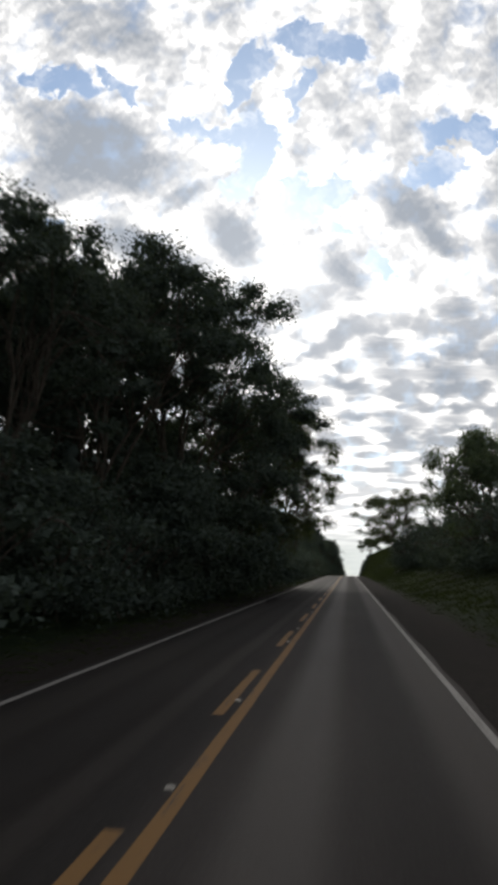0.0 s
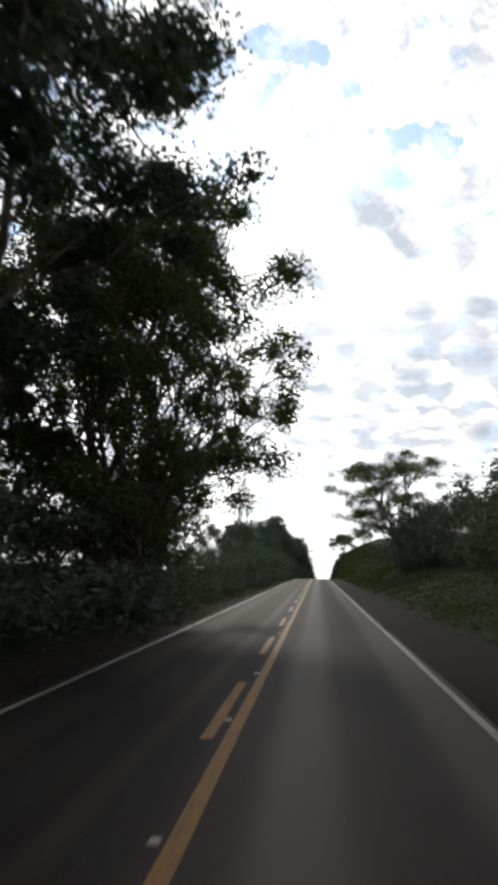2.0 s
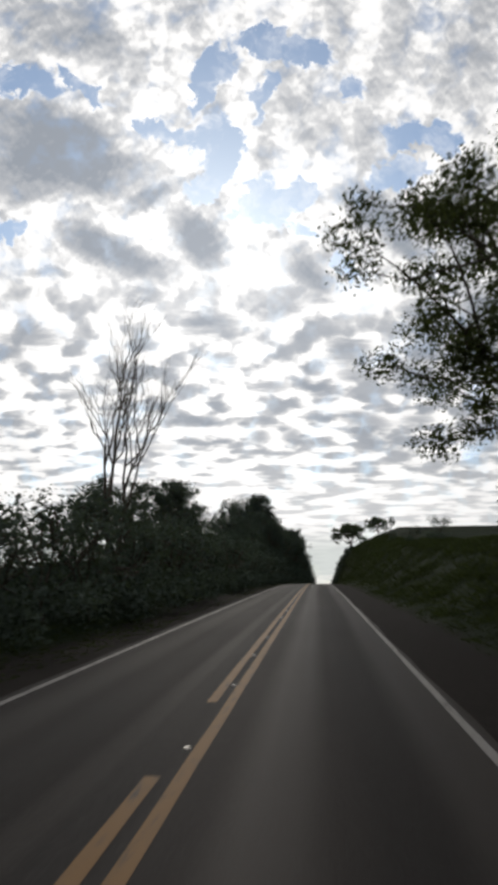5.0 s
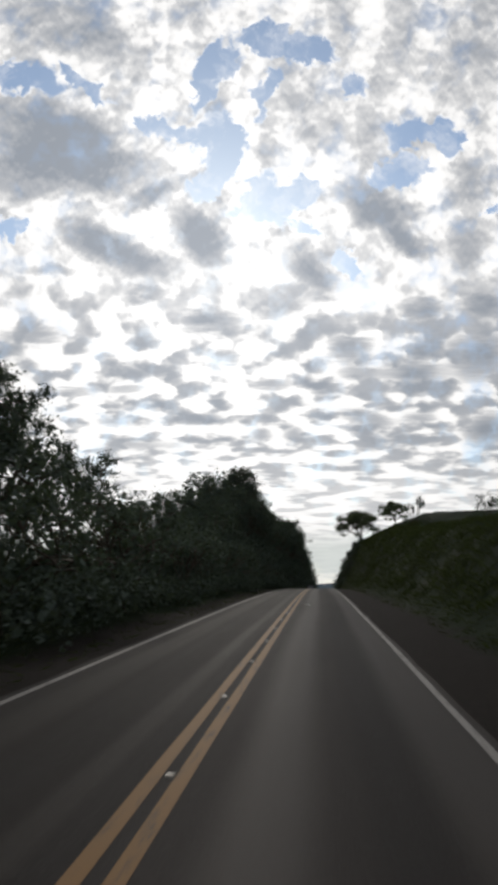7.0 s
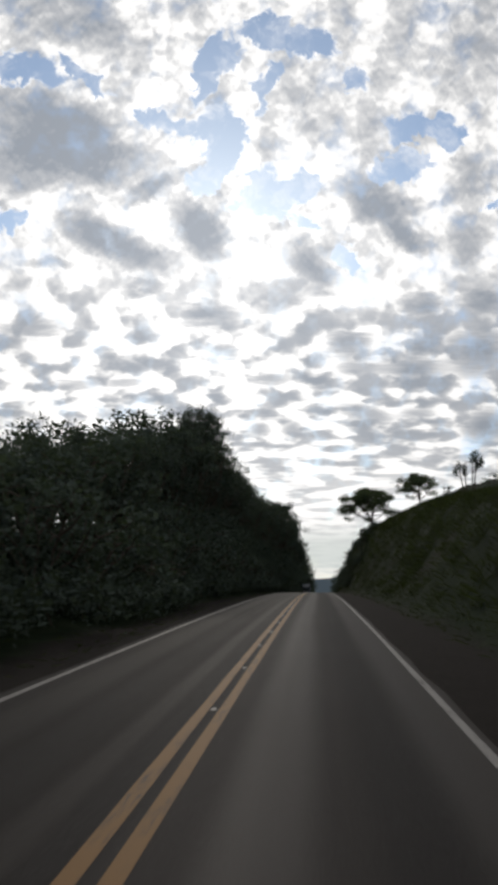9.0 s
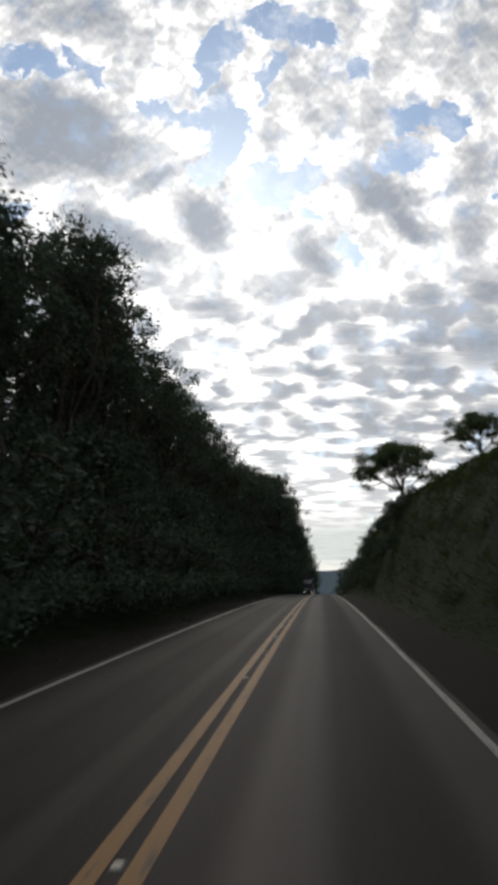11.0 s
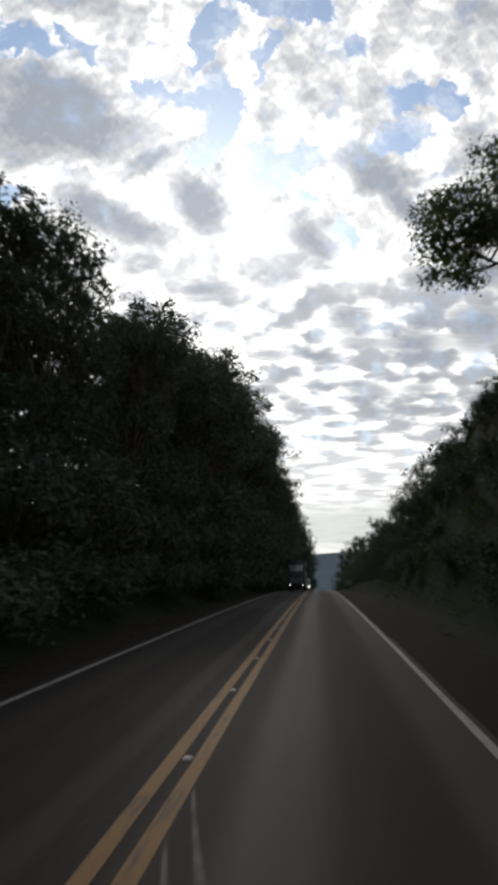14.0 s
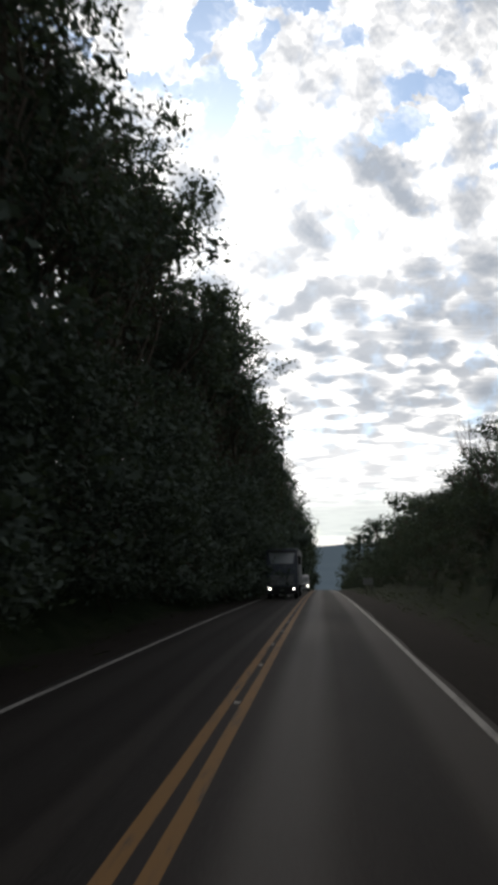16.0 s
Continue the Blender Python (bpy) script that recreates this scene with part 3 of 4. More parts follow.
def scrape_mark(x0, y0, x1, y1, sag, width):
    """A pale curved scrape that a dragged thing left across the lane; also paints one patch of sunlight."""
    t = np.linspace(0, 1, 9)
    x, y = x0 + (x1 - x0) * t, y0 + (y1 - y0) * t - sag * 4 * t * (1 - t)
    w = width * (0.35 + 0.65 * np.sin(np.pi * np.clip(t, 0.06, 0.94)))
    z = road_z(y) + 0.005
    v = np.concatenate([np.stack([x, y - w, z], 1), np.stack([x, y + w, z], 1)])
    i = np.arange(8)
    return mesh_from("scrape_mark", v, np.stack([i, i + 1, i + 10, i + 9], 1), PATCH)


# the last one paints sunlight on the far lane as pale asphalt
for x0, y0, x1, y1, sag in ((-1.15, 293.3, 0.1, 288.95, 0.5), (-1.15, 292.2, 0.12, 288.2, 0.5), (0.6, 288.4, 1.65, 286.2, 0.1), (0.65, 287.6, 1.7, 285.5, 0.1),
                            (-1.15, 287.5, 0.1, 284.4, 0.3), (-1.15, 286.7, 0.0, 283.9, 0.3), (-3.2, 277.0, -2.1, 277.8, 0.1)):
    part("scrape_mark", scrape_mark(x0, y0, x1, y1, sag, 0.16), None, road, "pale curved mark across the asphalt")
for k in range(-6, 9):
    far_end = 45.3 + 8.0 * k
    part("centre_dash", ribbon("centre_dash", YELLOW_L - 0.08, YELLOW_L + 0.08, far_end - 4.0, far_end, 0.005, YELLOW_PAINT, 1.1, 0.004), None, road)


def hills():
    """The far range beyond the valley, seen through the gap over the crest; its foot is drawn near to cover the valley
    floor from view.
    """
    mat, n = material("range_with_emitted_haze")
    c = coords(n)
    # distance haze is put into the surface as a blue emission
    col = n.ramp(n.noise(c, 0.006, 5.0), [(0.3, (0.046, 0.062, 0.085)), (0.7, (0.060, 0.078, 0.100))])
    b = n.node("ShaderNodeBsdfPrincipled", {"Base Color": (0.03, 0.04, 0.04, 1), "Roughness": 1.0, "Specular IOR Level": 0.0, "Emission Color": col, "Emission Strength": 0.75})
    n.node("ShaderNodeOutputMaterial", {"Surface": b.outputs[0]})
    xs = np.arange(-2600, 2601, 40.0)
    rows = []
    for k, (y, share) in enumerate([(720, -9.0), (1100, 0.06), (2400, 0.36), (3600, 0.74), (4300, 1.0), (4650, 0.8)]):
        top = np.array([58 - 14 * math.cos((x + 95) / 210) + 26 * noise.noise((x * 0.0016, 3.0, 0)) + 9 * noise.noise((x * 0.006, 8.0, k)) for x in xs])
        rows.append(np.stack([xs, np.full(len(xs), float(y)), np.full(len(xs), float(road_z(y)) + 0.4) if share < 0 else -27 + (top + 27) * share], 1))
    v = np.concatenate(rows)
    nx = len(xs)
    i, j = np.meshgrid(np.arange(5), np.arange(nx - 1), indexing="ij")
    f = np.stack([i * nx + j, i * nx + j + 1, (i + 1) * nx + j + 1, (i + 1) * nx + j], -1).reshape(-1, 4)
    tagged(new("backdrop", mesh_from("backdrop", v, f, mat, True)), "range of hills in the far distance, blue haze put in as glow", "hills", kind="structure")


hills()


def road_stud():
    bm = bmesh.new()
    r = bmesh.ops.create_cube(bm, size=1.0, matrix=Matrix.Diagonal((0.09, 0.08, 0.02, 1)))
    for v in r["verts"]:
        if v.co.z > 0:
            v.co.x *= 0.75
            v.co.y *= 0.6
    me = bpy.data.meshes.new("road_stud")
    bm.to_mesh(me)
    bm.free()
    me.materials.append(STUD)
    return me


STUD = plain("pale_reflector_plastic", (0.40, 0.38, 0.34), 0.4, specular=0.4)
stud_mesh = road_stud()
for k in range(0, 130):
    y = 2.3 + 4.0 * k
    if k in (3, 9, 14, 22, 31, 47, 58, 70, 83):
        continue
    part("road_stud", stud_mesh, None, road, "", pose(-1.415 + 0.02 * math.sin(k * 2.1), y, float(road_z(y)) + 0.012, math.degrees(math.atan(float(road_z(y + 1) - road_z(y)))), 0, 6 * math.sin(k * 1.7)))

# ---- trees and bushes ----
SIDE = "roadside trees"
GIANT_A = Planter(make_tree("roadside_tree", "tall dense roadside tree with an overhanging dark crown", "tree", SIDE, LEAF_DARK, seed=11, height=19, fork=5, radius=8.0, primaries=10, clumps=125, n_leaves=50000, leaf=0.185, skirt=0.6, inner=24000, puff=0.165))
GIANT_B = Planter(make_tree("roadside_tree", "tall spreading roadside tree with gaps in its crown", "tree", SIDE, LEAF_DARK, seed=12, height=20, fork=6, radius=8.5, primaries=10, clumps=105, n_leaves=42000, leaf=0.185, trunk_r=0.32, skirt=0.15, inner=15000, puff=0.16))
AIRY = Planter(make_tree("roadside_tree", "airy tree with slender forked limbs and hanging sprays of leaves", "tree", SIDE, LEAF_DRY, seed=13, height=19, fork=3.2, radius=8.2, primaries=17, clumps=210, n_leaves=50000, leaf=0.17, trunk_r=0.22, stems=4, flat=0.75, inner=14000, puff=0.12, droop=0.45))
FOREST = [Planter(make_tree("forest_tree", "dense dark green forest tree in the roadside wall", "tree", "forest trees", LEAF_DARK, seed=20 + i, height=h, fork=f, radius=r, primaries=8, clumps=70, n_leaves=9500, leaf=0.225, flat=0.8, skirt=0.7, inner=3600, puff=0.22, sides=4))
          for i, (h, f, r) in enumerate([(14, 4, 5.0), (16, 4.5, 5.2), (12, 3, 4.8), (15, 5, 4.4)])]
TALL = [Planter(make_tree("forest_tree", "very tall dense forest tree in the roadside wall", "tree", "forest trees", LEAF_DARK, seed=60 + i, height=23, fork=7, radius=r, primaries=11, clumps=140, n_leaves=11000, leaf=0.25, flat=0.85, skirt=0.9, inner=4200, puff=0.215, sides=4))
        for i, r in enumerate((5.6, 5.0, 5.3))]
BACK = Planter(make_tree("forest_tree", "dark forest tree filling out the wood and the bank", "tree", "forest trees", LEAF_DARK, seed=27, height=15, fork=4, radius=5.2, primaries=7, clumps=38, n_leaves=1350, leaf=0.42, flat=0.8, skirt=0.7, inner=450, core=0.6, puff=0.26, sides=3))
BUSH = [Planter(make_tree("bush", "dense dark green roadside bush", "bush", "roadside bushes", LEAF_DARK, seed=30 + i, height=h, fork=0.9, radius=r, primaries=6, clumps=18, n_leaves=1900, leaf=0.16, flat=0.9, skirt=1.3, trunk_r=0.06, stems=2, inner=700, puff=0.30, sides=3))
        for i, (h, r) in enumerate([(4.0, 2.6), (4.6, 2.4), (3.4, 2.8)])]
SHRUB = Planter(make_tree("shrub", "low dark shrub growing on the cut bank", "shrub", "bank shrubs", LEAF_DARK, seed=52, height=1.5, fork=0.4, radius=1.25, primaries=5, clumps=12, n_leaves=620, leaf=0.17, flat=0.9, skirt=0.6, trunk_r=0.03, stems=2, inner=160, puff=0.34, sides=3))
UMBRELLA = Planter(make_tree("umbrella_tree", "umbrella-shaped tree with bare forked limbs under a flat crown", "tree", SIDE, LEAF_MID, seed=41, height=7.6, fork=1.5, radius=5.4, primaries=12, clumps=95, n_leaves=24000, leaf=0.17, trunk_r=0.17, stems=2, flat=0.6, top_heavy=0.12, lean=-0.22, inner=5000, puff=0.20))
SPREAD = Planter(make_tree("roadside_tree", "broad feathery tree leaning over the verge with thin dark limbs", "tree", SIDE, LEAF_DRY, seed=44, height=16.0, fork=4.0, radius=8.2, primaries=14, clumps=130, n_leaves=46000, leaf=0.165, trunk_r=0.22, stems=3, flat=0.6, lean=-0.07, inner=5000, puff=0.135, droop=0.15))
rng = np.random.default_rng(5)


def spin():
    return float(rng.uniform(0, 6.28))


def bush(x, y, s, tall=1.0):
    BUSH[int(rng.integers(3))].at(x, y, spin(), s, tall)


# the tall group beside the first stretch
GIANT_A.at(-13.0, 8, spin(), 0.62)
GIANT_A.at(-12.0, 20, 1.0, 0.72)
GIANT_A.at(-12.8, 31, 2.1, 0.95)
GIANT_A.at(-10.6, 41, 4.0, 1.04, 1.08)
GIANT_B.at(-9.2, 53, 0.4, 1.0, 0.90)
AIRY.at(-8.6, 66.5, 0.7, 1.0, 1.0)
AIRY.at(-9.2, 72.0, 3.7, 0.98, 1.05)
AIRY.at(-10.8, 81.0, 1.9, 0.48, 0.95)
for x, y, up in ((-12.5, 60, 5.0), (-13.0, 67, 4.8), (-12.6, 74, 5.0), (-13.5, 80, 5.6)):
    FOREST[2].at(x, y, spin(), up / 12, 1.0, 0.3)
for y in np.arange(4, 76, 6.0):
    BACK.at(-17.5 + rng.normal() * 0.7, y, spin(), rng.uniform(0.95, 1.2) * (0.7 if y < 26 else 1.0))
for y in np.arange(14, 60, 4.5):
    BACK.at(-14.8 + rng.normal() * 0.4, y, spin(), rng.uniform(0.62, 0.78))
for y in np.arange(2, 84, 4.6):
    bush(-9.3 + rng.normal() * 0.5, y, rng.uniform(0.85, 1.15))
    bush(-13.0 + rng.normal() * 0.8, y + 2, rng.uniform(1.1, 1.5) * (1.0 if y < 50 else 0.68))

# hedge and wall of forest further on: its top over the road, along y
WALL_Y = [86, 100, 120, 140, 155, 170, 180, 192, 200, 207, 215, 230, 245, 258, 270, 280, 295, 305, 318, 332, 345, 355, 365, 385, 400, 430, 460, 500, 560]
WALL_H = [2.9, 3.1, 4.0, 5.4, 6.2, 6.4, 5.1, 4.9, 5.3, 6.4, 8.7, 13.2, 17.3, 20.8, 19.2, 19.8, 20.4, 19.0, 19.8, 21.4, 24.0, 26.0, 27.0, 26.0, 25.0, 21.5, 19.0, 19.0, 16.0]


def wall_h(y):
    return float(np.interp(y, WALL_Y, WALL_H))


for y in np.arange(86, 420, 4.8):
    h = wall_h(y)
    bush(-9.4 + rng.normal() * 0.4, y, min(h, 5.0) / 4.3 * rng.uniform(0.88, 1.05))
    if y < 245:
        bush(-12.6 + rng.normal() * 0.6, y + 2.0, min(h, 7.5) / 4.3 * rng.uniform(0.88, 1.08))
for y in np.arange(208, 540, 5.3):
    h = wall_h(y)
    near_x = float(np.interp(y, [220, 316, 330, 348, 365, 380, 400, 421, 457, 540], [-13.0, -12.7, -10.6, -10.5, -10.6, -9.9, -9.6, -8.4, -7.2, -6.6]))
    for x, k, deep in ((near_x, 0.95, False), (near_x - 5.5, 1.0, True)):
        if deep and y < 228:
            continue
        xx, yy = x + rng.normal() * 0.6, y + rng.normal() * 1.2
        i = int(y / 5.3) % 4
        kind, tall = (BACK, 15) if deep or y > 440 else (TALL[i % 3], 23) if h > 17 else (FOREST[i], (14, 16, 12, 15)[i])
        up = (h - (ground_z(xx, yy) - float(road_z(yy)))) * k * rng.uniform(0.92, 1.04)
        s = max(0.6, min(0.95 if y < 335 else 1.05, up / tall))
        kind.at(xx, yy, spin(), s, up / tall / s)
for y in np.arange(236, 425, 5.0):   # thick undergrowth between the trunks
    x = float(np.interp(y, [236, 325, 350, 365, 380, 425], [-14.6, -14.6, -13.2, -12.6, -11.8, -10.6])) + rng.normal() * 0.4
    BACK.at(x, y, spin(), rng.uniform(0.55, 0.68))
for x, y, up in ((-13.6, 259.0, 20.4), (-14.4, 264.0, 19.8)):   # a pair that stands out over the wall
    TALL[1].at(x, y, spin(), 0.64, up / 23 / 0.64)
for x, y, up in ((-15, 166, 10.5), (-18, 160, 10), (-19, 119, 10.5), (-18, 191, 11.0), (-11.6, 189, 6.8), (-17, 222, 9.0)):
    FOREST[2].at(x, y, spin(), up / 12 * 0.95)
FOREST[3].at(-15.2, 172.5, spin(), 0.62, 1.2)

# the other side: bushes behind the grass, single trees, and the bank
for y in np.arange(22, 132, 5.0):
    bush(13.2 + rng.normal() * 0.7, y, rng.uniform(1.2, 1.5))
    bush(16.8 + rng.normal() * 1.0, y + 2, rng.uniform(1.5, 1.8))
for x, y, s in ((10.5, 112, 1.1), (11.5, 117, 1.5), (10.8, 121, 1.3), (12.5, 126, 1.6), (11.6, 131, 1.2)):
    bush(x, y, s)
UMBRELLA.at(13.6, 62, 0.5, 0.95, 1.7)
SPREAD.at(9.8, 123, 0.0, 1.0, 0.93)
UMBRELLA.at(11.3, 313.5, 0.0, 1.08, 0.95)
UMBRELLA.at(18.4, 300, 0.6, 0.62, 1.15)
for x, y, s in ((14.6, 308, 0.45), (14.0, 310, 0.35), (9.5, 322, 0.4), (8.6, 327, 0.45), (15.5, 262, 0.4), (14.5, 200, 0.6), (16, 190, 0.7), (15, 236, 0.35), (16.5, 246, 0.4)):
    bush(x, y, s)
for y in np.arange(297, 336, 3.6):
    for x in (5.9, 7.0, 8.1, 9.2, 10.3):
        SHRUB.at(x + rng.normal() * 0.3, y + rng.normal(), spin(), rng.uniform(0.65, 1.05) * (0.7 if x > 9 else 1.0))
for y in np.arange(334, 520, 5.5):
    bush(6.6 + rng.normal() * 0.3, y, rng.uniform(0.36, 0.55))
    bush(7.3 + rng.normal() * 0.3, y + 2.7, rng.uniform(0.42, 0.62))
    bush(5.9 + rng.normal() * 0.15, y + 1.4, rng.uniform(0.2, 0.32))
    bush(9.9 + rng.normal() * 0.4, y + 0.8, rng.uniform(0.6, 0.85))
    bush(8.6 + rng.normal() * 0.4, y + 2, rng.uniform(0.55, 0.8))
    # small forest trees set here to stand for bushes
    BACK.at(11.4 + rng.normal() * 0.5, y + 4, spin(), rng.uniform(0.22, 0.32), 0.9, 0.4)
for x, y, up in ((15, 380, 4.5), (14.5, 397, 5.5), (14, 413, 7), (15, 428, 9), (16.6, 446, 12), (17, 462, 15), (11.5, 458, 10), (12.5, 475, 12), (18, 490, 15), (12, 505, 14), (11, 530, 14), (9.2, 486, 6.5), (8.6, 512, 8), (9.4, 545, 10), (8.2, 566, 9)):
    BACK.at(x, y, spin(), up / 15, 1.0)


def bare_tree():
    """A leafless tree: many fine upright twigs on forked limbs."""
    r = np.random.default_rng(77)
    paths = []

    def grow(p, d, length, rad, depth):
        q = p + d * length
        path = bend(r, p, q, 5, 0.10)
        paths.append((path, np.linspace(rad, rad * 0.55, 5)))
        if depth == 0:
            return
        for k in range(3 if depth > 2 else 2 + int(r.integers(2))):
            n = d + r.normal(size=3) * (0.30, 0.30, 0.18) + np.array([0, 0, 0.26])
            start = path[int(r.integers(3, 5))] if k else q
            grow(start, n / np.linalg.norm(n), length * r.uniform(0.6, 0.85), rad * 0.55, depth - 1)

    grow(np.array([0, 0, -0.3]), np.array([-0.05, 0, 1.0]), 4.6, 0.24, 5)
    grow(np.array([0.2, 0, -0.2]), np.array([0.12, 0.0, 0.99]), 4.2, 0.18, 5)
    v, f = tubes(paths, 4)
    root = tagged(new("bare_tree"), "leafless grey tree with fine upright twigs behind the hedge", "tree", SIDE)
    part("trunk", mesh_from("trunk", v, f, BARK, True), None, root)
    return Planter(root)


BARE = bare_tree()
BARE.at(-11.7, 139, 0.0, 1.12, 1.0)
BARE.at(10.5, 372, 1.0, 0.42)


# ---- stalk plants on the bank's edge ----
def stalk_plant():
    root = tagged(new("stalk_plant"), "slender bare stalk topped by dark leaf tufts on the bank", "plant", "stalk plants")
    r = np.random.default_rng(8)
    p = bend(r, (0, 0, -0.2), (0.25, 0.1, 3.6), 6, 0.05)
    v, f = tubes([(p, np.linspace(0.09, 0.05, 6)), (bend(r, p[3], (0.65, 0.1, 3.0), 4, 0.1), np.linspace(0.05, 0.03, 4))], 5)
    part("stalk", mesh_from("stalk", v, f, BARK, True), None, root)
    for c, s in (((0.25, 0.1, 3.65), 0.42), ((0.66, 0.1, 3.05), 0.3)):
        off = r.normal(size=(160, 3)) * (s * 0.45, s * 0.45, s * 0.75)
        lv, lf = leaves(r, np.array(c) + off, 0.26, 0.09)
        part("leaf_tuft", mesh_from("leaf_tuft", lv, lf, LEAF_DARK), None, root)
    return Planter(root)


STALK = stalk_plant()
for x, y, t, s in ((15.7, 255, 2.6, 0.85), (16.2, 255.6, 1.2, 0.8), (16.7, 254.6, 0.2, 1.0), (17.2, 255.4, 5.9, 1.05)):
    STALK.at(x, y, t, s)

for kind in [GIANT_A, GIANT_B, AIRY, BACK, UMBRELLA, SPREAD, SHRUB, BARE, STALK] + FOREST + TALL + BUSH:
    assert kind.used


# ---- vehicles in the other lane ----
CAB_PAINT = plain("dark_blue_truck_paint", (0.035, 0.045, 0.065), 0.35, specular=0.5, wear=0.1)
GREY_BODY = plain("grey_truck_body", (0.16, 0.17, 0.18), 0.6)
BLACK_TRIM = plain("black_trim", (0.012, 0.012, 0.013), 0.5)
RUBBER = plain("tyre_rubber", (0.015, 0.015, 0.015), 0.85, specular=0.15)
STEEL = plain("dull_steel", (0.35, 0.35, 0.36), 0.4, metallic=0.8)
CAR_PAINT = plain("silver_car_paint", (0.32, 0.33, 0.34), 0.3, specular=0.5, wear=0.05)
# the sky's reflection is put into the glass as a pale base colour
GLASS = plain("glass_with_sky_tone", (0.26, 0.29, 0.31), 0.06, specular=1.0, wear=0.0)


def lit(name, rgb, power):
    mat, n = material(name)
    n.node("ShaderNodeOutputMaterial", {"Surface": n.node("ShaderNodeEmission", {"Color": (*rgb, 1), "Strength": power}).outputs[0]})
    return mat


HEADLIGHT = lit("lit_headlight", (1.0, 0.95, 0.85), 5.0)


def wheel(parent, x, y, r, w):
    turn = Matrix.Translation((x, y, r)) @ pose(0, 0, 0, 0, 90, 0)
    tyre = part("wheel", disc(bmesh.new(), r, w, turn, 24, 0.05), RUBBER, parent)
    part("rim", disc(bmesh.new(), r * 0.58, w + 0.03, turn, 16, 0.02), STEEL, tyre)


def truck():
    """Cab-over lorry facing -y; its front at y = 0."""
    root = tagged(new("truck"), "dark blue cab-over lorry with lit headlights and tall cargo body", "truck")
    bm = bmesh.new()
    r = bmesh.ops.create_cube(bm, size=1.0, matrix=Matrix.LocRotScale((0, 1.0, 2.25), None, (2.44, 2.0, 3.3)))
    for v in r["verts"]:
        if v.co.z > 2 and v.co.y < 0.5:
            v.co.y += 0.34
    bmesh.ops.bevel(bm, geom=list(bm.edges), offset=0.12, segments=3, affect="EDGES")
    cab = part("cab", bm, CAB_PAINT, root)
    bm = bmesh.new()
    r = bmesh.ops.create_cube(bm, size=1.0, matrix=Matrix.LocRotScale((0, 0.235, 3.16), None, (2.1, 0.04, 0.86)))
    for v in r["verts"]:
        v.co.y += (v.co.z - 3.16) * 0.103
        v.co.x *= 1.0 if v.co.z > 3.16 else 0.82
    part("windscreen", bm, GLASS, cab)
    part("sun_visor", box(bmesh.new(), -1.1, 1.1, 0.1, 0.42, 3.64, 3.74, 0.02), BLACK_TRIM, cab)
    part("grille", box(bmesh.new(), -0.95, 0.95, -0.03, 0.1, 1.05, 1.85, 0.02), GREY_BODY, cab)
    for k in range(4):
        part("grille_bar", box(bmesh.new(), -0.8, 0.8, -0.055, 0.0, 1.16 + 0.17 * k, 1.21 + 0.17 * k, 0.008), STEEL, cab)
    part("bumper", box(bmesh.new(), -1.24, 1.24, -0.12, 0.25, 0.38, 0.95, 0.06), BLACK_TRIM, cab)
    for s in (-1, 1):
        part("headlight", box(bmesh.new(), s * 0.94 - 0.1, s * 0.94 + 0.1, -0.15, -0.05, 0.74, 0.87, 0.03), HEADLIGHT, cab)
        part("mirror", box(bmesh.new(), s * 1.42 - 0.1, s * 1.42 + 0.1, 0.1, 0.26, 2.65, 3.3, 0.04), BLACK_TRIM, cab)
        part("mirror_arm", box(bmesh.new(), min(s * 1.18, s * 1.4), max(s * 1.18, s * 1.4), 0.16, 0.2, 3.2, 3.24), BLACK_TRIM, cab)
    part("cargo_body", box(bmesh.new(), -1.27, 1.27, 2.15, 11.5, 1.05, 4.05, 0.04), GREY_BODY, root)
    part("chassis", box(bmesh.new(), -0.45, 0.45, 0.4, 11.3, 0.62, 1.05, 0.03), BLACK_TRIM, root)
    for y in (1.25, 8.4, 9.7):
        for s in (-1, 1):
            wheel(root, s * 1.05, y, 0.5, 0.32)
    return root


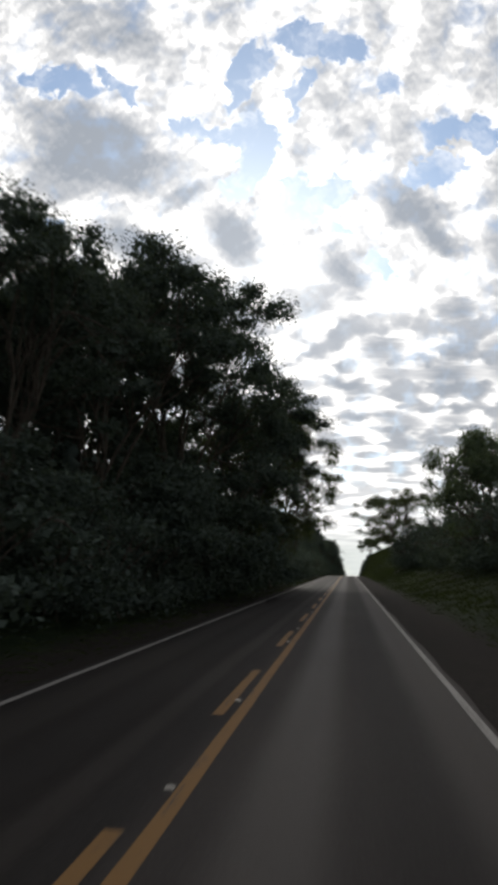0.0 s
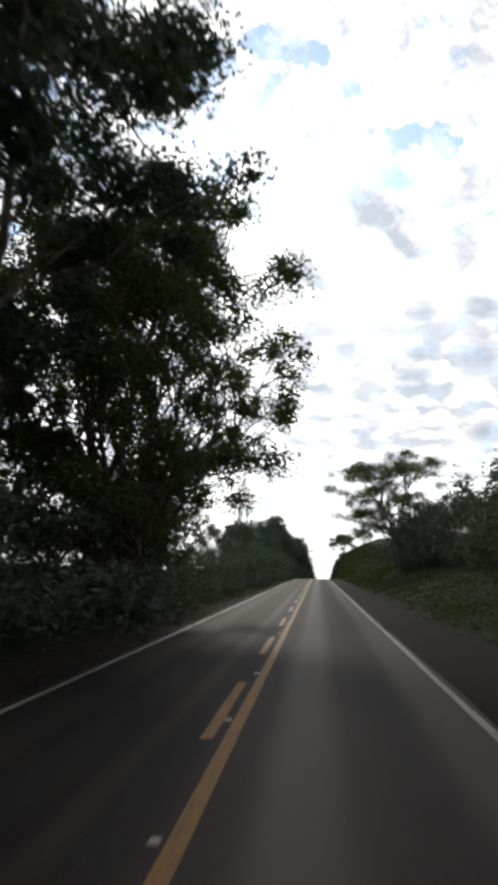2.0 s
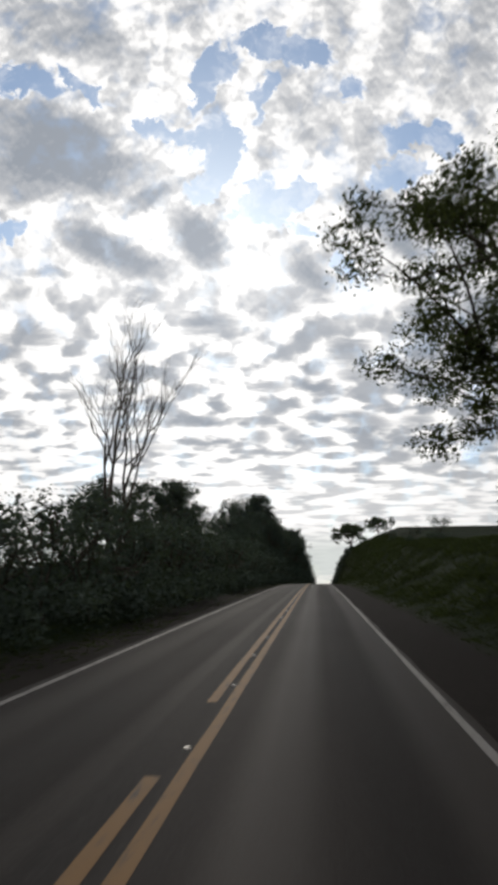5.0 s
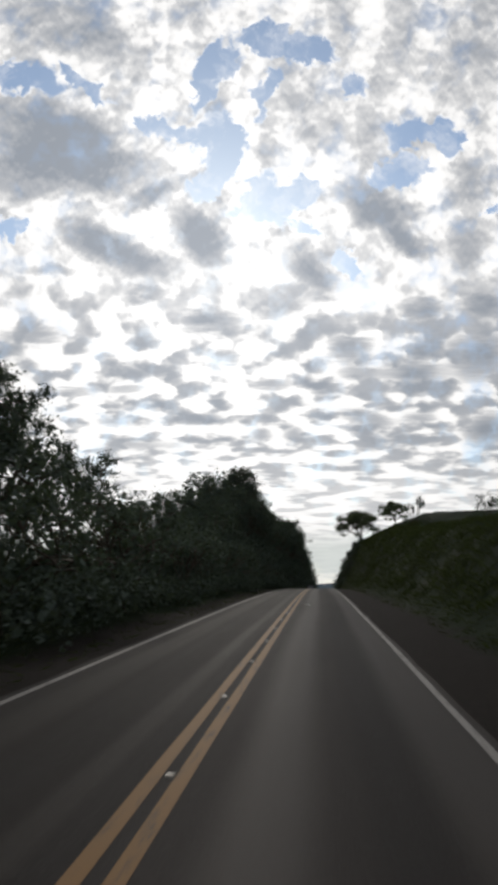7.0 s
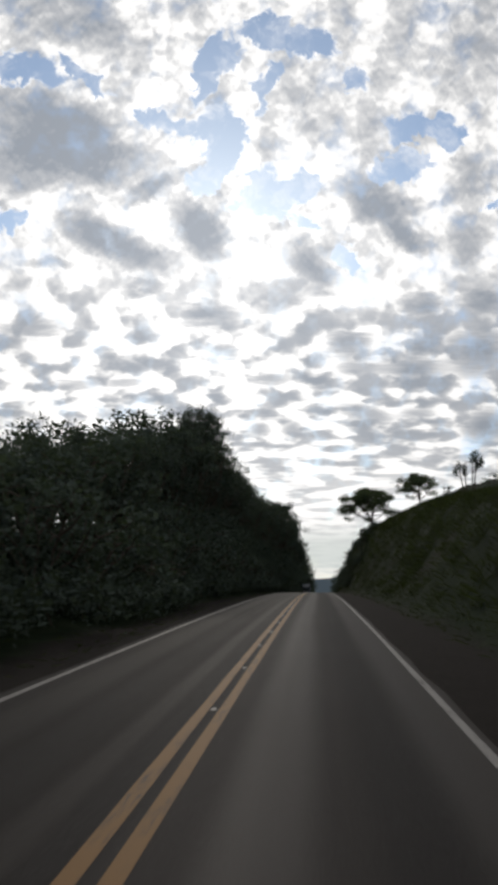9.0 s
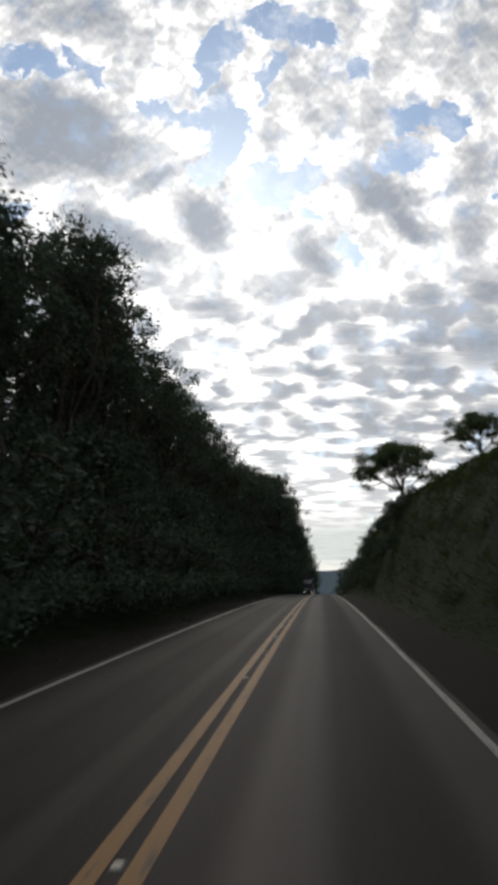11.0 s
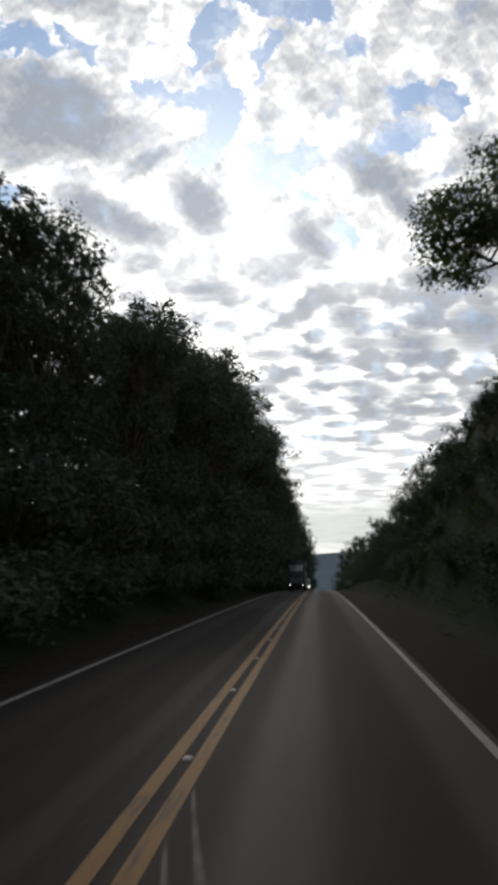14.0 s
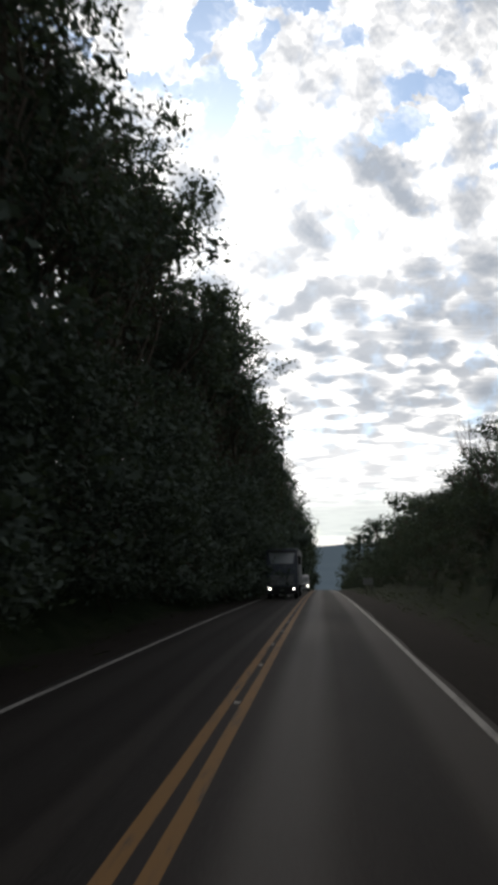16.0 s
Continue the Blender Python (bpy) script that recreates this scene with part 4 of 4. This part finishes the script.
def van():
    """Tall panel van facing -y; its front at y = 0."""
    root = tagged(new("van"), "pale tall van with lit headlights following the lorry", "van")
    prof = [(0.0, 0.35), (0.0, 0.92), (0.1, 1.1), (0.5, 1.24), (1.0, 2.05), (1.25, 2.3), (1.7, 2.4), (4.6, 2.4), (4.85, 2.25), (4.9, 0.35)]
    bm = bmesh.new()
    rings = []
    for x, k in ((-0.98, 1.0), (-0.84, 1.0), (0.84, 1.0), (0.98, 1.0)):
        narrow = 0.06 if abs(x) > 0.9 else 0.0
        rings.append([bm.verts.new((x * (1 - 0.12 * max(0.0, z - 1.2) / 1.2), y, z - narrow * (z > 0.9))) for y, z in prof])
    n = len(prof)
    for a, b in zip(rings, rings[1:]):
        for i in range(n):
            bm.faces.new((a[i], b[i], b[(i + 1) % n], a[(i + 1) % n]))
    bm.faces.new(rings[0])
    bm.faces.new(list(reversed(rings[-1])))
    bmesh.ops.recalc_face_normals(bm, faces=bm.faces)
    body = part("body", bm, CAR_PAINT, root)
    bm = bmesh.new()
    q = [bm.verts.new(c) for c in ((-0.76, 0.54, 1.33), (0.76, 0.54, 1.33), (0.70, 0.97, 2.03), (-0.70, 0.97, 2.03))]
    bm.faces.new(q)
    bmesh.ops.solidify(bm, geom=bm.faces[:], thickness=-0.02)
    part("windscreen", bm, GLASS, body)
    part("bumper", box(bmesh.new(), -0.95, 0.95, -0.08, 0.12, 0.32, 0.56, 0.05), CAR_PAINT, body)
    part("grille", box(bmesh.new(), -0.4, 0.4, -0.03, 0.02, 0.7, 0.86, 0.01), BLACK_TRIM, body)
    for s in (-1, 1):
        part("headlight", box(bmesh.new(), s * 0.74 - 0.13, s * 0.74 + 0.13, -0.06, 0.04, 0.72, 0.87, 0.03), HEADLIGHT, body)
        part("mirror", box(bmesh.new(), s * 1.06 - 0.09, s * 1.06 + 0.09, 0.7, 0.8, 1.3, 1.6, 0.03), CAR_PAINT, body)
        for y in (0.8, 3.9):
            wheel(root, s * 0.87, y, 0.34, 0.2)
    return root


def on_road(ob, x, y, back=4.0):
    tilt = math.degrees(math.atan2(float(road_z(y + back) - road_z(y)), back))
    ob.matrix_basis = pose(x, y, float(road_z(y)), tilt, 0, 0)


on_road(truck(), -3.15, 380.0, 9.0)
on_road(van(), -2.85, 426.0)


# ---- road sign on the far verge ----
def road_sign(x, y):
    root = tagged(new("road_sign"), "small pale grey road sign on thin steel posts", "road sign")
    board = part("panel", box(bmesh.new(), -0.55, 0.55, -0.012, 0.012, 0.95, 1.65, 0.01), plain("pale_sign_back", (0.30, 0.31, 0.31), 0.55, wear=0.2), root)
    part("rail", box(bmesh.new(), -0.5, 0.5, 0.014, 0.04, 1.1, 1.14), STEEL, board)
    part("rail", box(bmesh.new(), -0.5, 0.5, 0.014, 0.04, 1.46, 1.5), STEEL, board)
    for s in (-0.35, 0.35):
        part("post", disc(bmesh.new(), 0.03, 2.0, Matrix.Translation((s, 0.072, 0.6)), 10), STEEL, root)
    root.matrix_basis = pose(x, y, ground_z(x, y), 0, 0, 4)


road_sign(4.9, 400.0)


# ---- litter ----
def scrap():
    r = np.random.default_rng(3)
    bm = bmesh.new()
    g = [[bm.verts.new((0.34 * (i / 3 - 0.5) + r.normal() * 0.01, (0.15 - 0.045 * i) * (j / 3 - 0.5) + 0.05 * math.sin(i), 0.015 + 0.035 * math.sin(i * 1.1) + abs(r.normal()) * 0.012)) for j in range(4)] for i in range(4)]
    for i in range(3):
        for j in range(3):
            bm.faces.new((g[i][j], g[i + 1][j], g[i + 1][j + 1], g[i][j + 1]))
    bmesh.ops.solidify(bm, geom=bm.faces[:], thickness=0.004)
    ob = new("paper_scrap", bpy.data.meshes.new("paper_scrap"))
    bm.to_mesh(ob.data)
    bm.free()
    ob.data.materials.append(plain("dirty_white_paper", (0.6, 0.6, 0.58), 0.8))
    tagged(ob, "crumpled white scrap lying on the asphalt", "litter")
    ob.matrix_basis = pose(-0.58, 180.9, float(road_z(180.9)) + 0.012, 1.6, 0, -38)


scrap()


# ---- grass on verges and bank ----
def grass():
    r = np.random.default_rng(91)
    n = 95000
    y = r.uniform(0, 1, n) ** 0.9 * 420
    side = r.uniform(0, 1, n) < 0.28
    x = np.where(side, -r.uniform(5.7, 9.0, n), 4.3 + r.gamma(1.7, 2.6, n))
    keep = (x < 19) & ((y < 130) | (r.uniform(0, 1, n) < np.clip(1.0 - (np.abs(x) - 5.0) / 2.5 - (y - 130) / 400, 0.1, 1.0)))
    tufts, blades = 3400, 26
    tx, ty = 5.4 + r.uniform(0, 1, tufts) ** 0.8 * 12.0, r.uniform(125, 345, tufts)
    spread = r.uniform(0.12, 0.4, (tufts, 1))
    bank_x, bank_y = (tx[:, None] + r.normal(size=(tufts, blades)) * spread).ravel(), (ty[:, None] + r.normal(size=(tufts, blades)) * spread * 1.6).ravel()
    tall = np.concatenate([np.ones(int(keep.sum())), np.repeat(r.uniform(0.9, 1.9, tufts), blades)])
    x, y = np.concatenate([x[keep], bank_x]), np.concatenate([y[keep], bank_y])
    z = np.array([ground_z(a, b) for a, b in zip(x, y)])
    n = len(x)
    h = r.uniform(0.08, 0.24, n) * np.where(x > 0, 1.0, 0.8) * np.clip((np.abs(x + 1.4) - 3.8) / 4.0, 0.35, 1.0) * tall
    a = r.uniform(0, 6.28, n)
    w = r.uniform(0.007, 0.016, n) * tall
    dx, dy = np.cos(a) * w, np.sin(a) * w
    lx, ly = r.normal(size=n) * 0.14 * tall ** 0.5, r.normal(size=n) * 0.14 * tall ** 0.5
    p = np.stack([np.stack([x - dx, y - dy, z - 0.03], 1), np.stack([x + dx, y + dy, z - 0.03], 1), np.stack([x + lx + dx * 0.5, y + ly + dy * 0.5, z + h * 0.75], 1), np.stack([x + lx * 1.8, y + ly * 1.8, z + h], 1)], 1).reshape(-1, 3)
    tagged(new("grass", mesh_from("grass", p, np.arange(4 * n).reshape(n, 4), GRASS)), "long uneven green grass on the verges and bank", "grass", kind="stuff")


grass()
